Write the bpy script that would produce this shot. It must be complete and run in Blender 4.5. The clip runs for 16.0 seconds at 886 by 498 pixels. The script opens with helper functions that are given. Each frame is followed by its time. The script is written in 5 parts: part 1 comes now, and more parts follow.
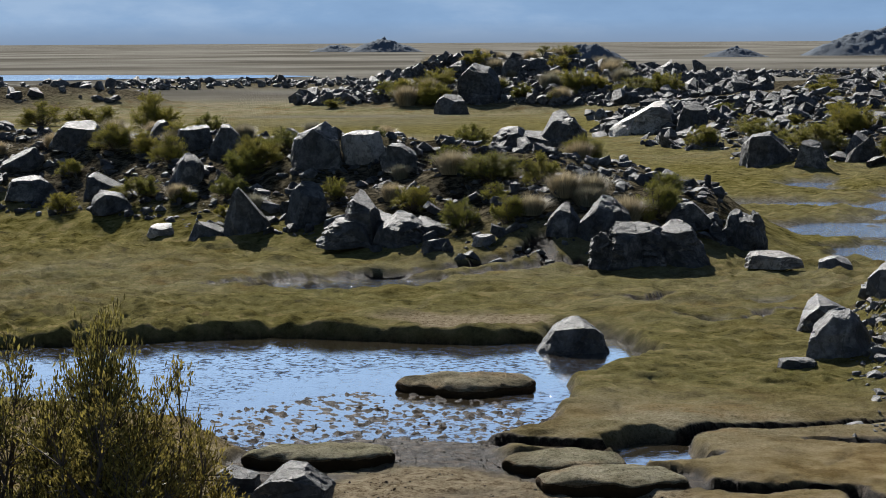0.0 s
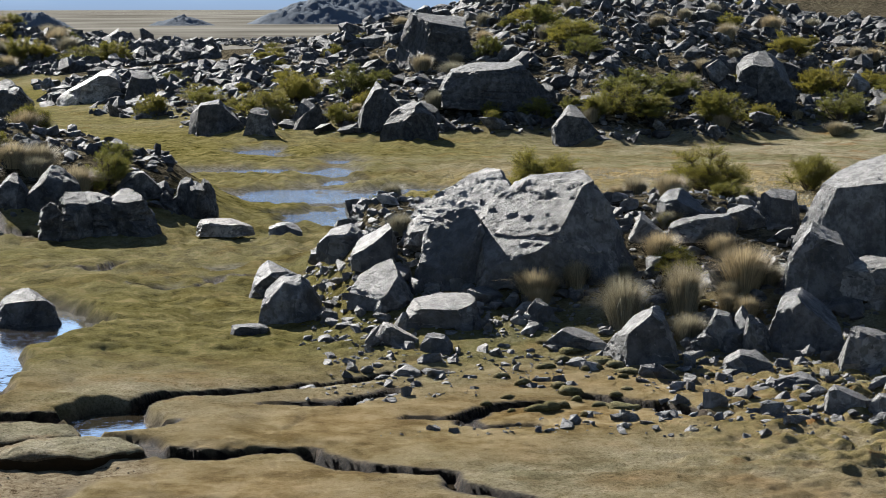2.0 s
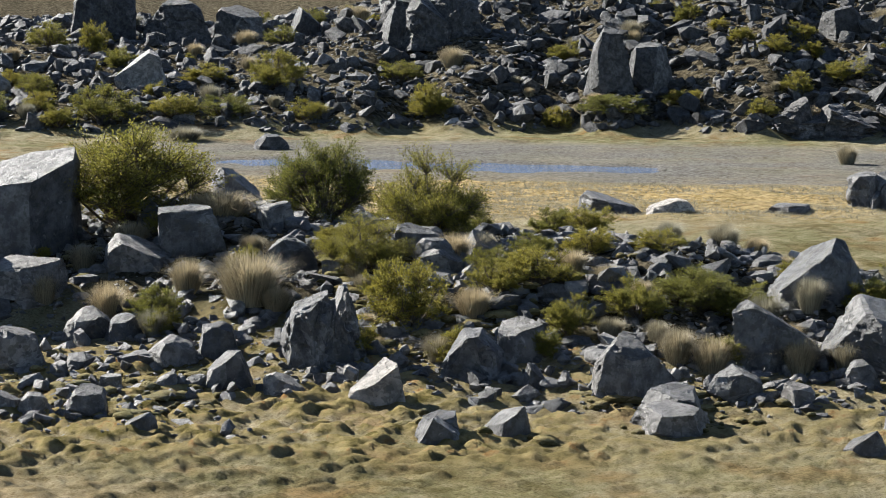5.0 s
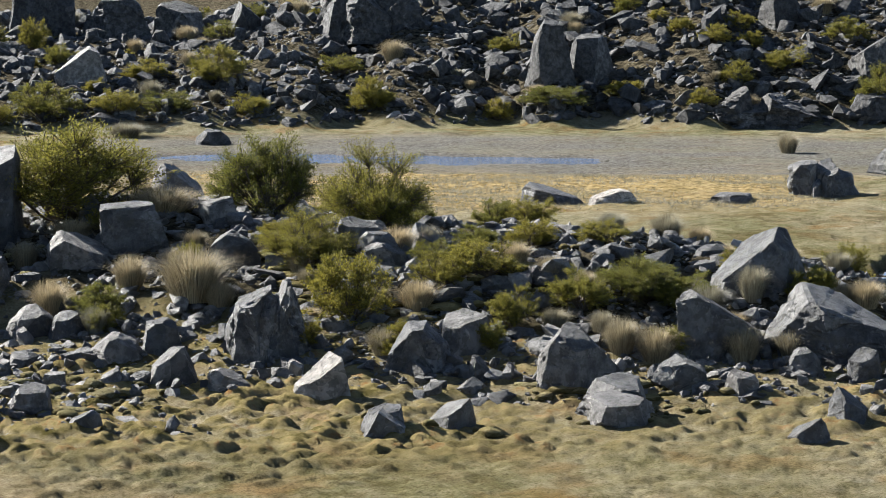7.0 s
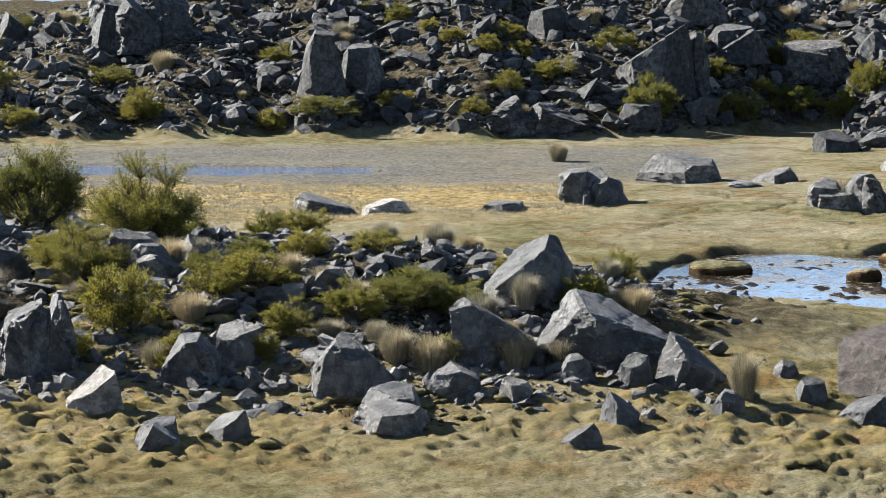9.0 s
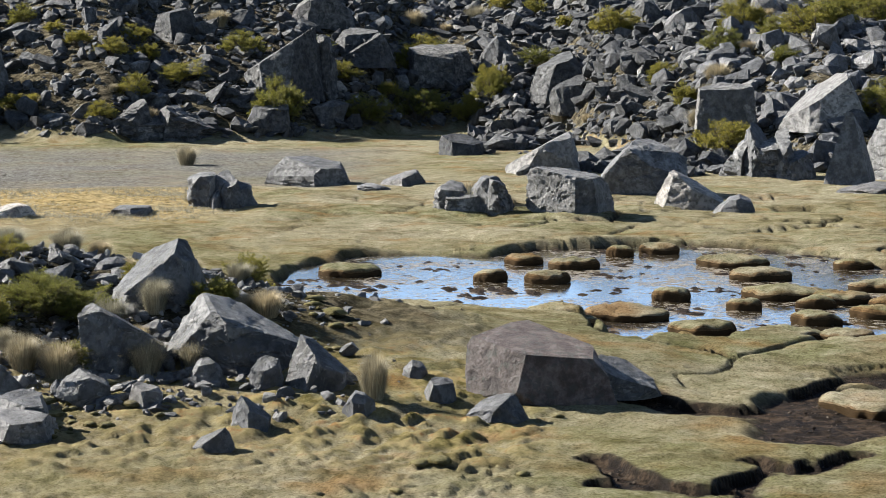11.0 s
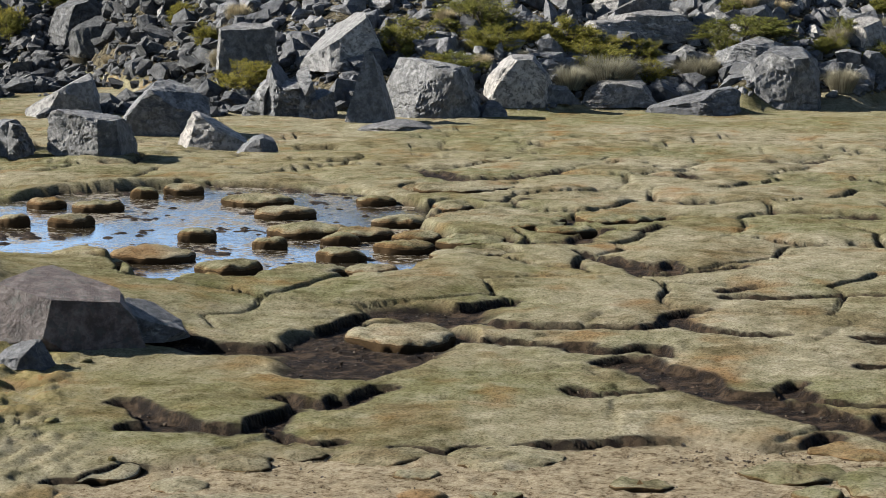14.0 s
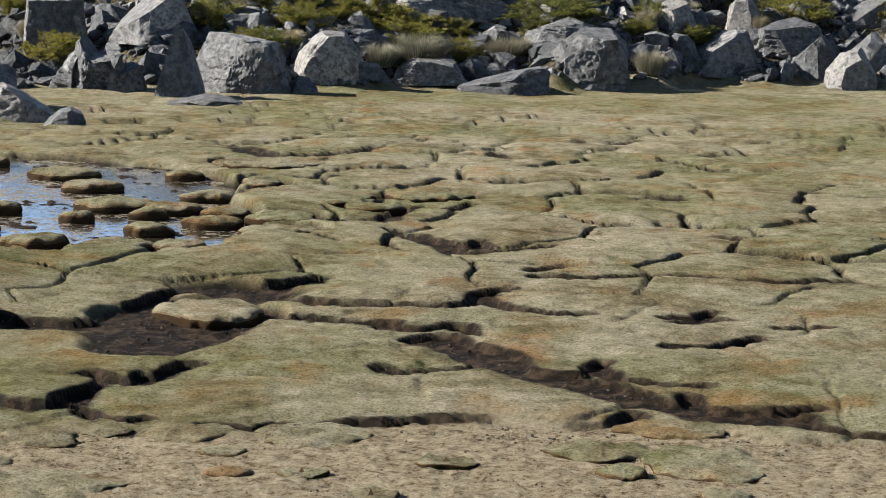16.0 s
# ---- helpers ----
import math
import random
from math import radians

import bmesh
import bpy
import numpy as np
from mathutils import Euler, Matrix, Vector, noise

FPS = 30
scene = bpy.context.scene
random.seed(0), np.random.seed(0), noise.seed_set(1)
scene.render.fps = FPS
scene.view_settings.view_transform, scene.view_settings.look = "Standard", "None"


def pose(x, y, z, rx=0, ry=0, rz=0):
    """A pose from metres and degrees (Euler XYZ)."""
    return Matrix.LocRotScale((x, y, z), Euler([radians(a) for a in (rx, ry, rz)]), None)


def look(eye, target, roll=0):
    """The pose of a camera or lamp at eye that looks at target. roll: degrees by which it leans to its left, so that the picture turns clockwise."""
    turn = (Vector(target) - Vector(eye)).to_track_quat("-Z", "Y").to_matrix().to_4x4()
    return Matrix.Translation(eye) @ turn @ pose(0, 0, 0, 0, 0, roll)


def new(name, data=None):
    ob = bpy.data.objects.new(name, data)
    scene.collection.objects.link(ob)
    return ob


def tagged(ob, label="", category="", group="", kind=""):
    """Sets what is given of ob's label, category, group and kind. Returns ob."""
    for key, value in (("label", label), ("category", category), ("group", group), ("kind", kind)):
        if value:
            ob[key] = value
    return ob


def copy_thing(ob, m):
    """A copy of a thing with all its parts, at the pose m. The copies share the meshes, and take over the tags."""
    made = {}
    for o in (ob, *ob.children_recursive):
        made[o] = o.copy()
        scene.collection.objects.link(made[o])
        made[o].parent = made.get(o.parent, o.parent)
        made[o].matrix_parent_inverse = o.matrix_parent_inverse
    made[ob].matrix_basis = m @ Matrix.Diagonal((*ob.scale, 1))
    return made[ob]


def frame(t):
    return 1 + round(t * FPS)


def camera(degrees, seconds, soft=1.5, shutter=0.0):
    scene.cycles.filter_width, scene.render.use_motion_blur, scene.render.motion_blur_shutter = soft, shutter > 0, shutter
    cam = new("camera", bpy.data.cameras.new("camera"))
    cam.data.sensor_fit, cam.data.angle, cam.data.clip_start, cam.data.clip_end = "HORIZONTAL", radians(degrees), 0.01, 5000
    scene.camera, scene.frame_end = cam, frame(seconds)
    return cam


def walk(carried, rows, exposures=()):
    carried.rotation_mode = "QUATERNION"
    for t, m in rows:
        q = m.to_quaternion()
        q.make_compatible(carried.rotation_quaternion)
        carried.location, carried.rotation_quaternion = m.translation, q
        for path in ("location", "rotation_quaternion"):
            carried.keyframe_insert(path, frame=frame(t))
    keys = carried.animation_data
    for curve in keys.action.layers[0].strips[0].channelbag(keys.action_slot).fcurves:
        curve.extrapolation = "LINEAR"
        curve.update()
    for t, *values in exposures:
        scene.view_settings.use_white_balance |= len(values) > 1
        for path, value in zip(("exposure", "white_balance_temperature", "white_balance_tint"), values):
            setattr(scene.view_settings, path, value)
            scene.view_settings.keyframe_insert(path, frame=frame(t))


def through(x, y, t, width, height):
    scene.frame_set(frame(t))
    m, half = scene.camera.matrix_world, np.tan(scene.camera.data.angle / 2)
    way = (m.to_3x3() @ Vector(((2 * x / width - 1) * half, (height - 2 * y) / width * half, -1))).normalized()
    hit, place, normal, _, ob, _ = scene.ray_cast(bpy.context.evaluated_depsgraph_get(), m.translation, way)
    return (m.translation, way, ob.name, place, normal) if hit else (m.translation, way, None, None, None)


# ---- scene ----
# ---------------------------------------------------------------- camera
cam = camera(21.65, 16.0, soft=0.8)
EYE = 4.2
PATH = [
    (0.0, -0.000, -5.137, 0.302),
    (0.5, 1.445, -5.211, 0.267),
    (1.0, 5.117, -5.453, 0.039),
    (1.5, 9.577, -5.716, 0.040),
    (2.0, 13.563, -5.958, 0.116),
    (2.5, 16.926, -5.985, 0.360),
    (3.0, 20.840, -6.048, -0.073),
    (3.5, 24.355, -6.012, -0.248),
    (4.0, 29.101, -6.095, -0.498),
    (4.5, 32.349, -6.107, -0.662),
    (5.0, 34.580, -5.896, -0.551),
    (5.2, 34.923, -5.790, -0.620),
    (7.5, 36.515, -6.168, 0.271),
    (8.0, 37.786, -6.103, 0.198),
    (8.5, 39.767, -6.060, 0.141),
    (9.0, 41.612, -5.820, 0.061),
    (9.5, 44.572, -5.589, 0.002),
    (10.0, 46.707, -5.557, -0.151),
    (10.2, 47.460, -5.606, -0.313),
    (12.5, 57.087, -5.807, 0.386),
    (13.0, 58.918, -5.905, 0.036),
    (13.5, 61.024, -6.325, -0.295),
    (14.0, 62.569, -7.130, -0.227),
    (14.5, 63.926, -7.885, -0.460),
    (15.0, 65.611, -8.663, -1.322),
    (15.5, 66.803, -8.265, -1.567),
    (16.0, 67.333, -7.630, -1.458),
]
walk(cam, [(t, pose(0, 0, EYE, 90 + pitch, 0, -turn) @ pose(0, 0, 0, 0, 0, -lean)) for t, turn, pitch, lean in PATH],
     exposures=[(0.0, 1.12), (1.0, 1.28), (2.0, 1.62), (3.0, 1.72), (3.5, 1.86), (5.0, 2.0), (7.5, 2.02), (9.5, 2.1), (12.5, 1.93), (14.5, 1.8), (16.0, 1.75)])

# ---------------------------------------------------------------- light
SUN_TURN, SUN_HIGH = -15.0, 31.0
world = bpy.data.worlds.new("sky")
scene.world = world
world.use_nodes = True
wn = world.node_tree.nodes
sky = wn.new("ShaderNodeTexSky")
sky.sky_type = "NISHITA"
sky.sun_disc = False
sky.sun_elevation = radians(SUN_HIGH)
sky.sun_rotation = radians(SUN_TURN)
sky.altitude = 4300
sky.air_density, sky.dust_density, sky.ozone_density = 1.0, 1.2, 0.5
world.node_tree.links.new(sky.outputs[0], wn["Background"].inputs[0])
wn["Background"].inputs[1].default_value = 0.055
sun_data = bpy.data.lights.new("sun", "SUN")
sun_data.energy, sun_data.angle, sun_data.color = 5.0, radians(0.53), (1.0, 0.97, 0.92)
sun = new("sun", sun_data)
sun_way = Vector((math.sin(radians(SUN_TURN)) * math.cos(radians(SUN_HIGH)), math.cos(radians(SUN_TURN)) * math.cos(radians(SUN_HIGH)), math.sin(radians(SUN_HIGH))))
sun.matrix_world = look(sun_way * 200, (0, 0, 0))

# ---------------------------------------------------------------- noise on arrays
def hash3(i, j, k, seed):
    h = (i.astype(np.int64) * 374761393 + j.astype(np.int64) * 668265263 + k.astype(np.int64) * 2147483647 + seed * 974634777) & 0x7FFFFFFF
    h = ((h ^ (h >> 13)) * 1274126177) & 0x7FFFFFFF
    h = ((h ^ (h >> 16)) * 668265263) & 0x7FFFFFFF
    return ((h ^ (h >> 15)) & 0xFFFFFF) / float(0xFFFFFF)


def vnoise(x, y, z=None, seed=0):
    """Smooth value noise, -1 to 1."""
    x, y = np.asarray(x, float), np.asarray(y, float)
    z = np.zeros_like(x) if z is None else np.asarray(z, float)
    i, j, k = np.floor(x), np.floor(y), np.floor(z)
    u, v, w = x - i, y - j, z - k
    u, v, w = u * u * (3 - 2 * u), v * v * (3 - 2 * v), w * w * (3 - 2 * w)
    i, j, k = i.astype(np.int64), j.astype(np.int64), k.astype(np.int64)
    out = 0
    for a, fa in ((0, 1 - u), (1, u)):
        for b, fb in ((0, 1 - v), (1, v)):
            for c, fc in ((0, 1 - w), (1, w)):
                out = out + fa * fb * fc * hash3(i + a, j + b, k + c, seed)
    return out * 2 - 1


def fbm(x, y, octaves=4, seed=0, z=None):
    out, amp, f = 0, 0.5, 1.0
    for o in range(octaves):
        out = out + amp * vnoise(x * f, y * f, None if z is None else z * f, seed + o)
        amp, f = amp * 0.5, f * 2.03
    return out


def ease(a, b, v):
    s = np.clip((v - a) / (b - a), 0, 1)
    return s * s * (3 - 2 * s)


# ---------------------------------------------------------------- the lie of the land
FOOT_AZ = (-30, 3, 4.5, 8.5, 12.5, 15, 18, 21, 23, 30, 36, 42.5, 46.5, 50, 53, 56.5, 60, 63.5, 68, 75, 95)
FOOT_R = (110, 105, 88, 74, 72, 70.5, 69, 72.5, 75, 76, 79, 78, 79, 84, 83, 70, 65, 64, 65, 70, 72)
CREST_Z = (0, 0, 0.5, 1.4, 3.5, 4.5, 4.8, 4.1, 3.4, 3.2, 5.2, 6.2, 6.5, 6.4, 5.9, 4.8, 5.4, 5.6, 5.8, 5.8, 5.8)


def line_gap(x, y, points):
    """Distance from the line through the points."""
    best = np.full(np.shape(x), 1e9)
    for (ax, ay), (bx, by) in zip(points[:-1], points[1:]):
        dx, dy = bx - ax, by - ay
        t = np.clip(((x - ax) * dx + (y - ay) * dy) / (dx * dx + dy * dy), 0, 1)
        best = np.minimum(best, np.hypot(x - ax - t * dx, y - ay - t * dy))
    return best


def ridge(x, y, points, half, power=1.0):
    """1 on the line through the points, falling to 0 at the distance half from it."""
    s = np.clip(1 - line_gap(x, y, points) / half, 0, 1)
    return (s * s * (3 - 2 * s)) ** power


def polar(az, r):
    return r * math.sin(radians(az)), r * math.cos(radians(az))


BERM_NEAR = [polar(-20, 68), polar(-11, 65), polar(-6, 59), polar(-1, 53.5), polar(2.2, 51), polar(4.0, 49)]
BANK = [polar(12.5, 35), polar(17, 34), polar(23, 33.5), polar(29, 33), polar(34, 31), polar(39, 29.5), polar(44, 28.5), polar(46.5, 28.5)]
HILL = [polar(0.6, 150), polar(2.0, 149), polar(3.8, 148)]
RUBBLE_FAR = [polar(-6.5, 205), polar(-1, 215), polar(3, 235), polar(7, 245), polar(12, 260)]
RUBBLE_LEFT = [polar(-16, 150), polar(-11.5, 150), polar(-9.5, 152)]
TALUS_FAR = [polar(20, 175), polar(27, 185), polar(33, 190)]


def hillside(x, y):
    """Height of the long rocky slope beyond the bog."""
    az = np.degrees(np.arctan2(x, y))
    r = np.hypot(x, y)
    foot = np.interp(az, FOOT_AZ, FOOT_R) + 1.6 * vnoise(az * 0.8, az * 0, seed=5)
    crest = np.interp(az, FOOT_AZ, CREST_Z)
    s = np.clip((r - foot) / np.interp(az, (8, 20, 36, 56, 62), (40, 32, 24, 24, 30)), 0, 1.0)
    rise = crest * (1 - (1 - s) ** 1.7)
    fall = ease(foot + 60, foot + 130, r) * np.where(az < 33, 1.0, ease(45, 33, az))
    return np.where((az > 3) & (az < 95), rise * (1 - fall), 0)


def lump(x, y):
    """Height of banks, berms and hills over the bog's level."""
    r = np.hypot(x, y)
    az = np.degrees(np.arctan2(x, y))
    z = 1.25 * ridge(x, y, BERM_NEAR, 7.6, 0.8) * ease(9.2, 6.4, az)
    z = z + 0.55 * ridge(x, y, BERM_NEAR[:4], 8.0)
    z = z + (1.15 * ridge(x, y, BANK[:5], 8.0, 0.9) * 0.5 + 0.75 * ridge(x, y, BANK, 6.0, 0.9)) * ease(9.6, 12.2, az)
    z = z + 1.5 * ridge(x, y, HILL, 14, 0.7) + 1.5 * ridge(x, y, HILL[:2], 9)
    z = z + 0.7 * ridge(x, y, RUBBLE_FAR, 14) + 1.6 * ridge(x, y, RUBBLE_LEFT, 12) + 4.4 * ridge(x, y, TALUS_FAR, 40)
    z = z + hillside(x, y)
    z = z + 2.6 * np.exp(-(r / 7.5) ** 2) + 0.9 * np.exp(-((x + 3.6) ** 2 + (y - 13.5) ** 2) / 9.0)
    return z


# pools and wet ground: centre, half length across, half depth along the view, turn in degrees
WATER = [
    (-2.90, 30.18, 5.30, 3.60, 5.5),
    (-1.60, 27.40, 2.70, 2.20, 2.0),
    (1.30, 31.30, 1.70, 1.70, -3.0),
    (0.35, 28.30, 1.35, 3.60, -8.0),
    (2.12, 32.54, 0.72, 2.03, -3.7),
    (2.15, 23.79, 0.42, 0.87, -5.2),
    (-2.41, 40.60, 1.35, 1.15, 3.5),
    (-1.05, 41.30, 1.30, 1.45, 1.2),
    (32.69, 21.58, 4.00, 5.16, -56.6),
    (28.88, 23.80, 2.76, 4.84, -50.5),
    (26.20, 24.50, 2.00, 1.70, -47.0),
    (29.13, 19.00, 1.79, 5.01, -56.9),
    (30.27, 17.22, 1.34, 4.00, -60.4),
    (26.37, 18.31, 0.53, 2.64, -55.2),
    (28.88, 16.36, 1.26, 2.84, -60.5),
    (30.01, 16.42, 1.05, 2.98, -61.3),
]
STREAM = [
    (8.97, 46.18, 1.32, 3.13, -11.0),
    (11.79, 60.28, 0.90, 5.71, -11.1),
    (9.29, 51.90, 2.38, 2.98, -10.2),
    (8.89, 60.21, 2.38, 1.78, -8.4),
    (10.89, 67.98, 1.01, 3.21, -9.1),
    (34.04, 55.44, 3.35, 2.14, -31.5),
    (38.14, 50.43, 4.09, 2.03, -37.1),
    (36.21, 52.66, 4.05, 1.84, -34.5),
    (4.13, 35.00, 0.21, 0.99, -6.7),
    (5.27, 36.67, 0.36, 0.97, -8.2),
    (9.95, 48.99, 0.98, 5.73, -11.5),
    (9.04, 46.52, 1.45, 2.92, -11.0),
    (11.55, 59.46, 0.96, 6.56, -11.0),
    (12.00, 53.09, 1.46, 1.34, -12.7),
    (8.87, 60.08, 2.08, 1.25, -8.4),
    (4.30, 35.10, 0.35, 0.89, -7.0),
    (5.27, 36.63, 0.41, 0.78, -8.2),
]
SHALLOW = [
    (-0.77, 25.94, 2.14, 2.68, 1.7),
]
DRY = [
    (17.46, 5.60, 2.86, 2.42, -72.2),
    (-0.30, 21.30, 2.60, 1.90, 0.7),
    (15.13, 9.02, 1.29, 1.80, -59.2),
    (0.30, 34.75, 1.54, 1.55, -0.5),
]
MUD = [
    (-0.59, 22.54, 1.67, 2.75, 1.5),
    (21.38, 12.11, 1.00, 1.90, -60.5),
    (0.19, 21.14, 1.73, 2.03, -0.5),
    (24.29, 12.61, 1.04, 0.86, -62.6),
]
CRACKS = []


def crack(half, depth, *line):
    """A gap between moss plates along a line on the ground."""
    CRACKS.append((half, depth, line))


crack(0.30, 0.20, (0.41, 24.55), (0.82, 24.16), (1.58, 23.81), (2.23, 23.82), (2.49, 24.39), (2.95, 24.90), (3.61, 25.14))
crack(0.16, 0.16, (3.61, 25.14), (4.27, 25.35), (4.96, 25.60), (5.61, 25.91), (6.10, 26.03))
crack(0.16, 0.18, (2.29, 23.54), (2.45, 23.10), (2.72, 23.24))
crack(0.20, 0.20, (2.29, 22.28), (2.41, 21.74), (2.87, 21.52), (3.38, 21.62), (3.83, 21.43))
crack(0.22, 0.20, (3.30, 21.62), (3.84, 21.54), (3.87, 21.16), (4.26, 20.67), (4.66, 20.30), (4.86, 20.14))
crack(0.20, 0.20, (4.86, 20.14), (4.82, 19.66), (5.10, 19.16), (5.28, 18.88))
crack(0.14, 0.16, (5.19, 23.11), (5.62, 22.90), (5.86, 23.25), (5.75, 22.63), (5.90, 22.36), (6.33, 22.31))
crack(0.24, 0.20, (7.40, 24.04), (7.62, 23.72), (7.90, 23.19), (7.98, 22.90), (8.25, 22.32))
crack(0.20, 0.16, (-4.09, 40.55), (-3.19, 41.43), (-2.23, 42.14), (-0.19, 42.57), (1.27, 43.07), (1.84, 44.02))
crack(0.22, 0.16, (1.84, 44.02), (1.93, 43.01), (2.81, 42.39))
crack(0.22, 0.18, (2.60, 37.85), (3.32, 37.53), (3.67, 38.00), (3.94, 38.86))
crack(0.24, 0.16, (3.71, 35.06), (4.28, 34.71), (4.76, 35.03), (5.09, 36.14), (5.94, 35.29), (6.29, 35.26))
crack(0.20, 0.14, (-0.58, 40.50), (0.01, 41.62), (1.04, 42.04), (1.89, 42.80))
crack(0.18, 0.14, (3.92, 24.33), (4.68, 24.15), (5.36, 24.75))
crack(0.18, 0.16, (5.72, 22.64), (5.94, 23.27), (6.38, 23.57), (6.81, 23.63))
crack(0.16, 0.17, (14.91, 11.27), (15.09, 11.02), (15.61, 10.96))
crack(0.17, 0.18, (16.92, 11.97), (17.12, 11.44), (17.36, 11.05), (18.02, 11.04), (18.41, 11.11), (18.74, 11.21))
crack(0.15, 0.16, (18.41, 11.11), (18.74, 10.92), (19.06, 10.99))
crack(0.22, 0.18, (21.16, 14.38), (20.94, 13.83), (21.11, 13.29), (21.48, 13.01), (21.84, 12.75))
crack(0.22, 0.18, (22.61, 13.32), (23.45, 13.27), (24.18, 13.22), (24.51, 13.09))
crack(0.18, 0.17, (24.33, 13.23), (24.31, 12.52), (25.47, 12.34))
crack(0.18, 0.18, (23.92, 11.90), (23.98, 11.18), (24.37, 10.64), (24.44, 10.10), (24.79, 9.89), (25.68, 10.16), (26.18, 10.00))
crack(0.16, 0.16, (22.81, 11.22), (22.80, 10.62), (23.04, 10.19))
crack(0.15, 0.15, (22.82, 10.12), (22.81, 9.75), (23.19, 9.51), (22.78, 9.21))
crack(0.15, 0.18, (20.66, 9.35), (20.40, 9.07), (20.67, 8.77), (21.02, 8.44))
crack(0.14, 0.15, (17.36, 9.46), (17.39, 9.01), (17.75, 8.89))
crack(0.14, 0.15, (18.05, 8.48), (18.38, 8.01), (18.87, 7.45), (18.66, 7.29), (18.82, 6.64), (19.24, 6.32), (19.70, 6.30))
crack(0.13, 0.15, (17.35, 10.70), (17.14, 10.32), (17.15, 10.05), (17.33, 10.01))
crack(0.15, 0.17, (21.21, 8.21), (21.17, 7.78), (21.41, 7.33), (21.97, 7.40))
crack(0.15, 0.17, (21.79, 7.41), (21.20, 6.91), (21.11, 6.49), (21.24, 6.14))
crack(0.38, 0.13, (22.35, 9.40), (21.90, 8.70), (21.16, 8.22), (20.83, 7.38), (20.59, 6.79), (20.26, 6.29), (20.02, 5.57), (20.18, 4.98))
crack(0.26, 0.13, (20.18, 4.98), (19.90, 4.50), (19.79, 4.04))
crack(0.14, 0.15, (20.73, 6.10), (20.19, 5.88), (20.38, 5.35), (20.66, 4.97))
crack(0.25, 0.14, (43.30, 17.89), (44.23, 17.58))
crack(0.25, 0.14, (42.35, 16.62), (41.69, 15.90))
crack(0.25, 0.14, (46.30, 16.23), (46.22, 15.58), (47.69, 15.29))
crack(0.25, 0.14, (41.46, 22.15), (39.55, 20.14), (40.42, 19.60), (42.44, 19.31))
crack(0.20, 0.14, (37.57, 14.73), (37.61, 14.28))
crack(0.20, 0.13, (36.72, 11.77), (37.38, 11.49))
crack(0.20, 0.14, (35.87, 17.61), (36.56, 17.37), (36.54, 16.84))
crack(0.20, 0.14, (30.98, 14.55), (31.70, 14.13), (33.23, 14.43), (33.44, 13.75), (34.15, 13.77))
crack(0.20, 0.14, (28.85, 11.48), (29.42, 11.17), (29.90, 10.92))
crack(0.20, 0.15, (30.05, 13.00), (29.47, 12.28), (29.24, 11.72), (30.01, 11.94))
crack(0.16, 0.12, (27.66, 10.34), (28.36, 10.14))
crack(0.16, 0.12, (27.25, 10.04), (27.46, 9.36), (28.20, 8.86))
crack(0.16, 0.13, (24.84, 7.62), (25.07, 7.20), (25.69, 7.33))
crack(0.18, 0.13, (32.47, 9.16), (32.41, 8.69))
crack(0.18, 0.13, (27.36, 9.67), (28.31, 8.55), (28.53, 7.12), (29.14, 6.43))
crack(0.16, 0.14, (25.10, 9.92), (24.62, 9.44), (24.50, 8.71), (24.72, 8.50))
crack(0.15, 0.14, (23.18, 7.03), (23.47, 6.68), (24.12, 6.40))
crack(0.18, 0.15, (30.39, 13.49), (30.05, 13.10), (28.73, 11.87), (28.68, 11.45))
crack(0.15, 0.12, (24.62, 7.41), (25.18, 7.02))
crack(0.15, 0.13, (25.01, 6.35), (25.26, 5.86))
crack(0.20, 0.13, (36.68, 11.73), (36.99, 11.30))
crack(0.20, 0.12, (37.29, 14.58), (37.78, 14.22))
crack(0.25, 0.13, (49.75, 12.56), (50.55, 12.23))
crack(0.18, 0.17, (17.94, 12.66), (17.07, 11.58), (17.19, 11.05), (17.52, 10.84), (18.21, 10.97))
crack(0.20, 0.17, (20.76, 14.14), (20.76, 13.63), (20.98, 13.04), (21.97, 12.83))
crack(0.16, 0.16, (18.81, 11.54), (18.56, 10.91), (18.94, 10.82), (19.76, 10.93))
crack(0.20, 0.16, (24.40, 13.24), (24.14, 12.79), (24.54, 12.55), (25.69, 12.42))
crack(0.18, 0.16, (24.09, 11.95), (23.80, 11.52), (24.13, 10.89))
crack(0.20, 0.16, (23.02, 18.96), (22.71, 18.50), (23.82, 19.28))


def pool_depth(x, y, pools, seed=3, rough=0.35):
    """Above 0 inside the pools, with a wavy shore."""
    w = fbm(x * 0.9, y * 0.9, 3, seed)
    best = np.full(np.shape(x), -9.0)
    for px, py, a, b, turn in pools:
        c, s = math.cos(radians(turn)), math.sin(radians(turn))
        u, v = (x - px) * c + (y - py) * s, -(x - px) * s + (y - py) * c
        d = np.sqrt((u / a) ** 2 + (v / b) ** 2)
        best = np.maximum(best, (1 - d) * min(a, b))
    return best + rough * w

# ---------------------------------------------------------------- materials
def material(name):
    m = bpy.data.materials.new(name)
    m.use_nodes = True
    return m, m.node_tree.nodes, m.node_tree.links, m.node_tree.nodes["Principled BSDF"]


def coords(n, l, scale=1.0, local=False):
    tc = n.new("ShaderNodeTexCoord")
    if not local:
        g = n.new("ShaderNodeNewGeometry")
        return g.outputs["Position"]
    return tc.outputs["Object"]


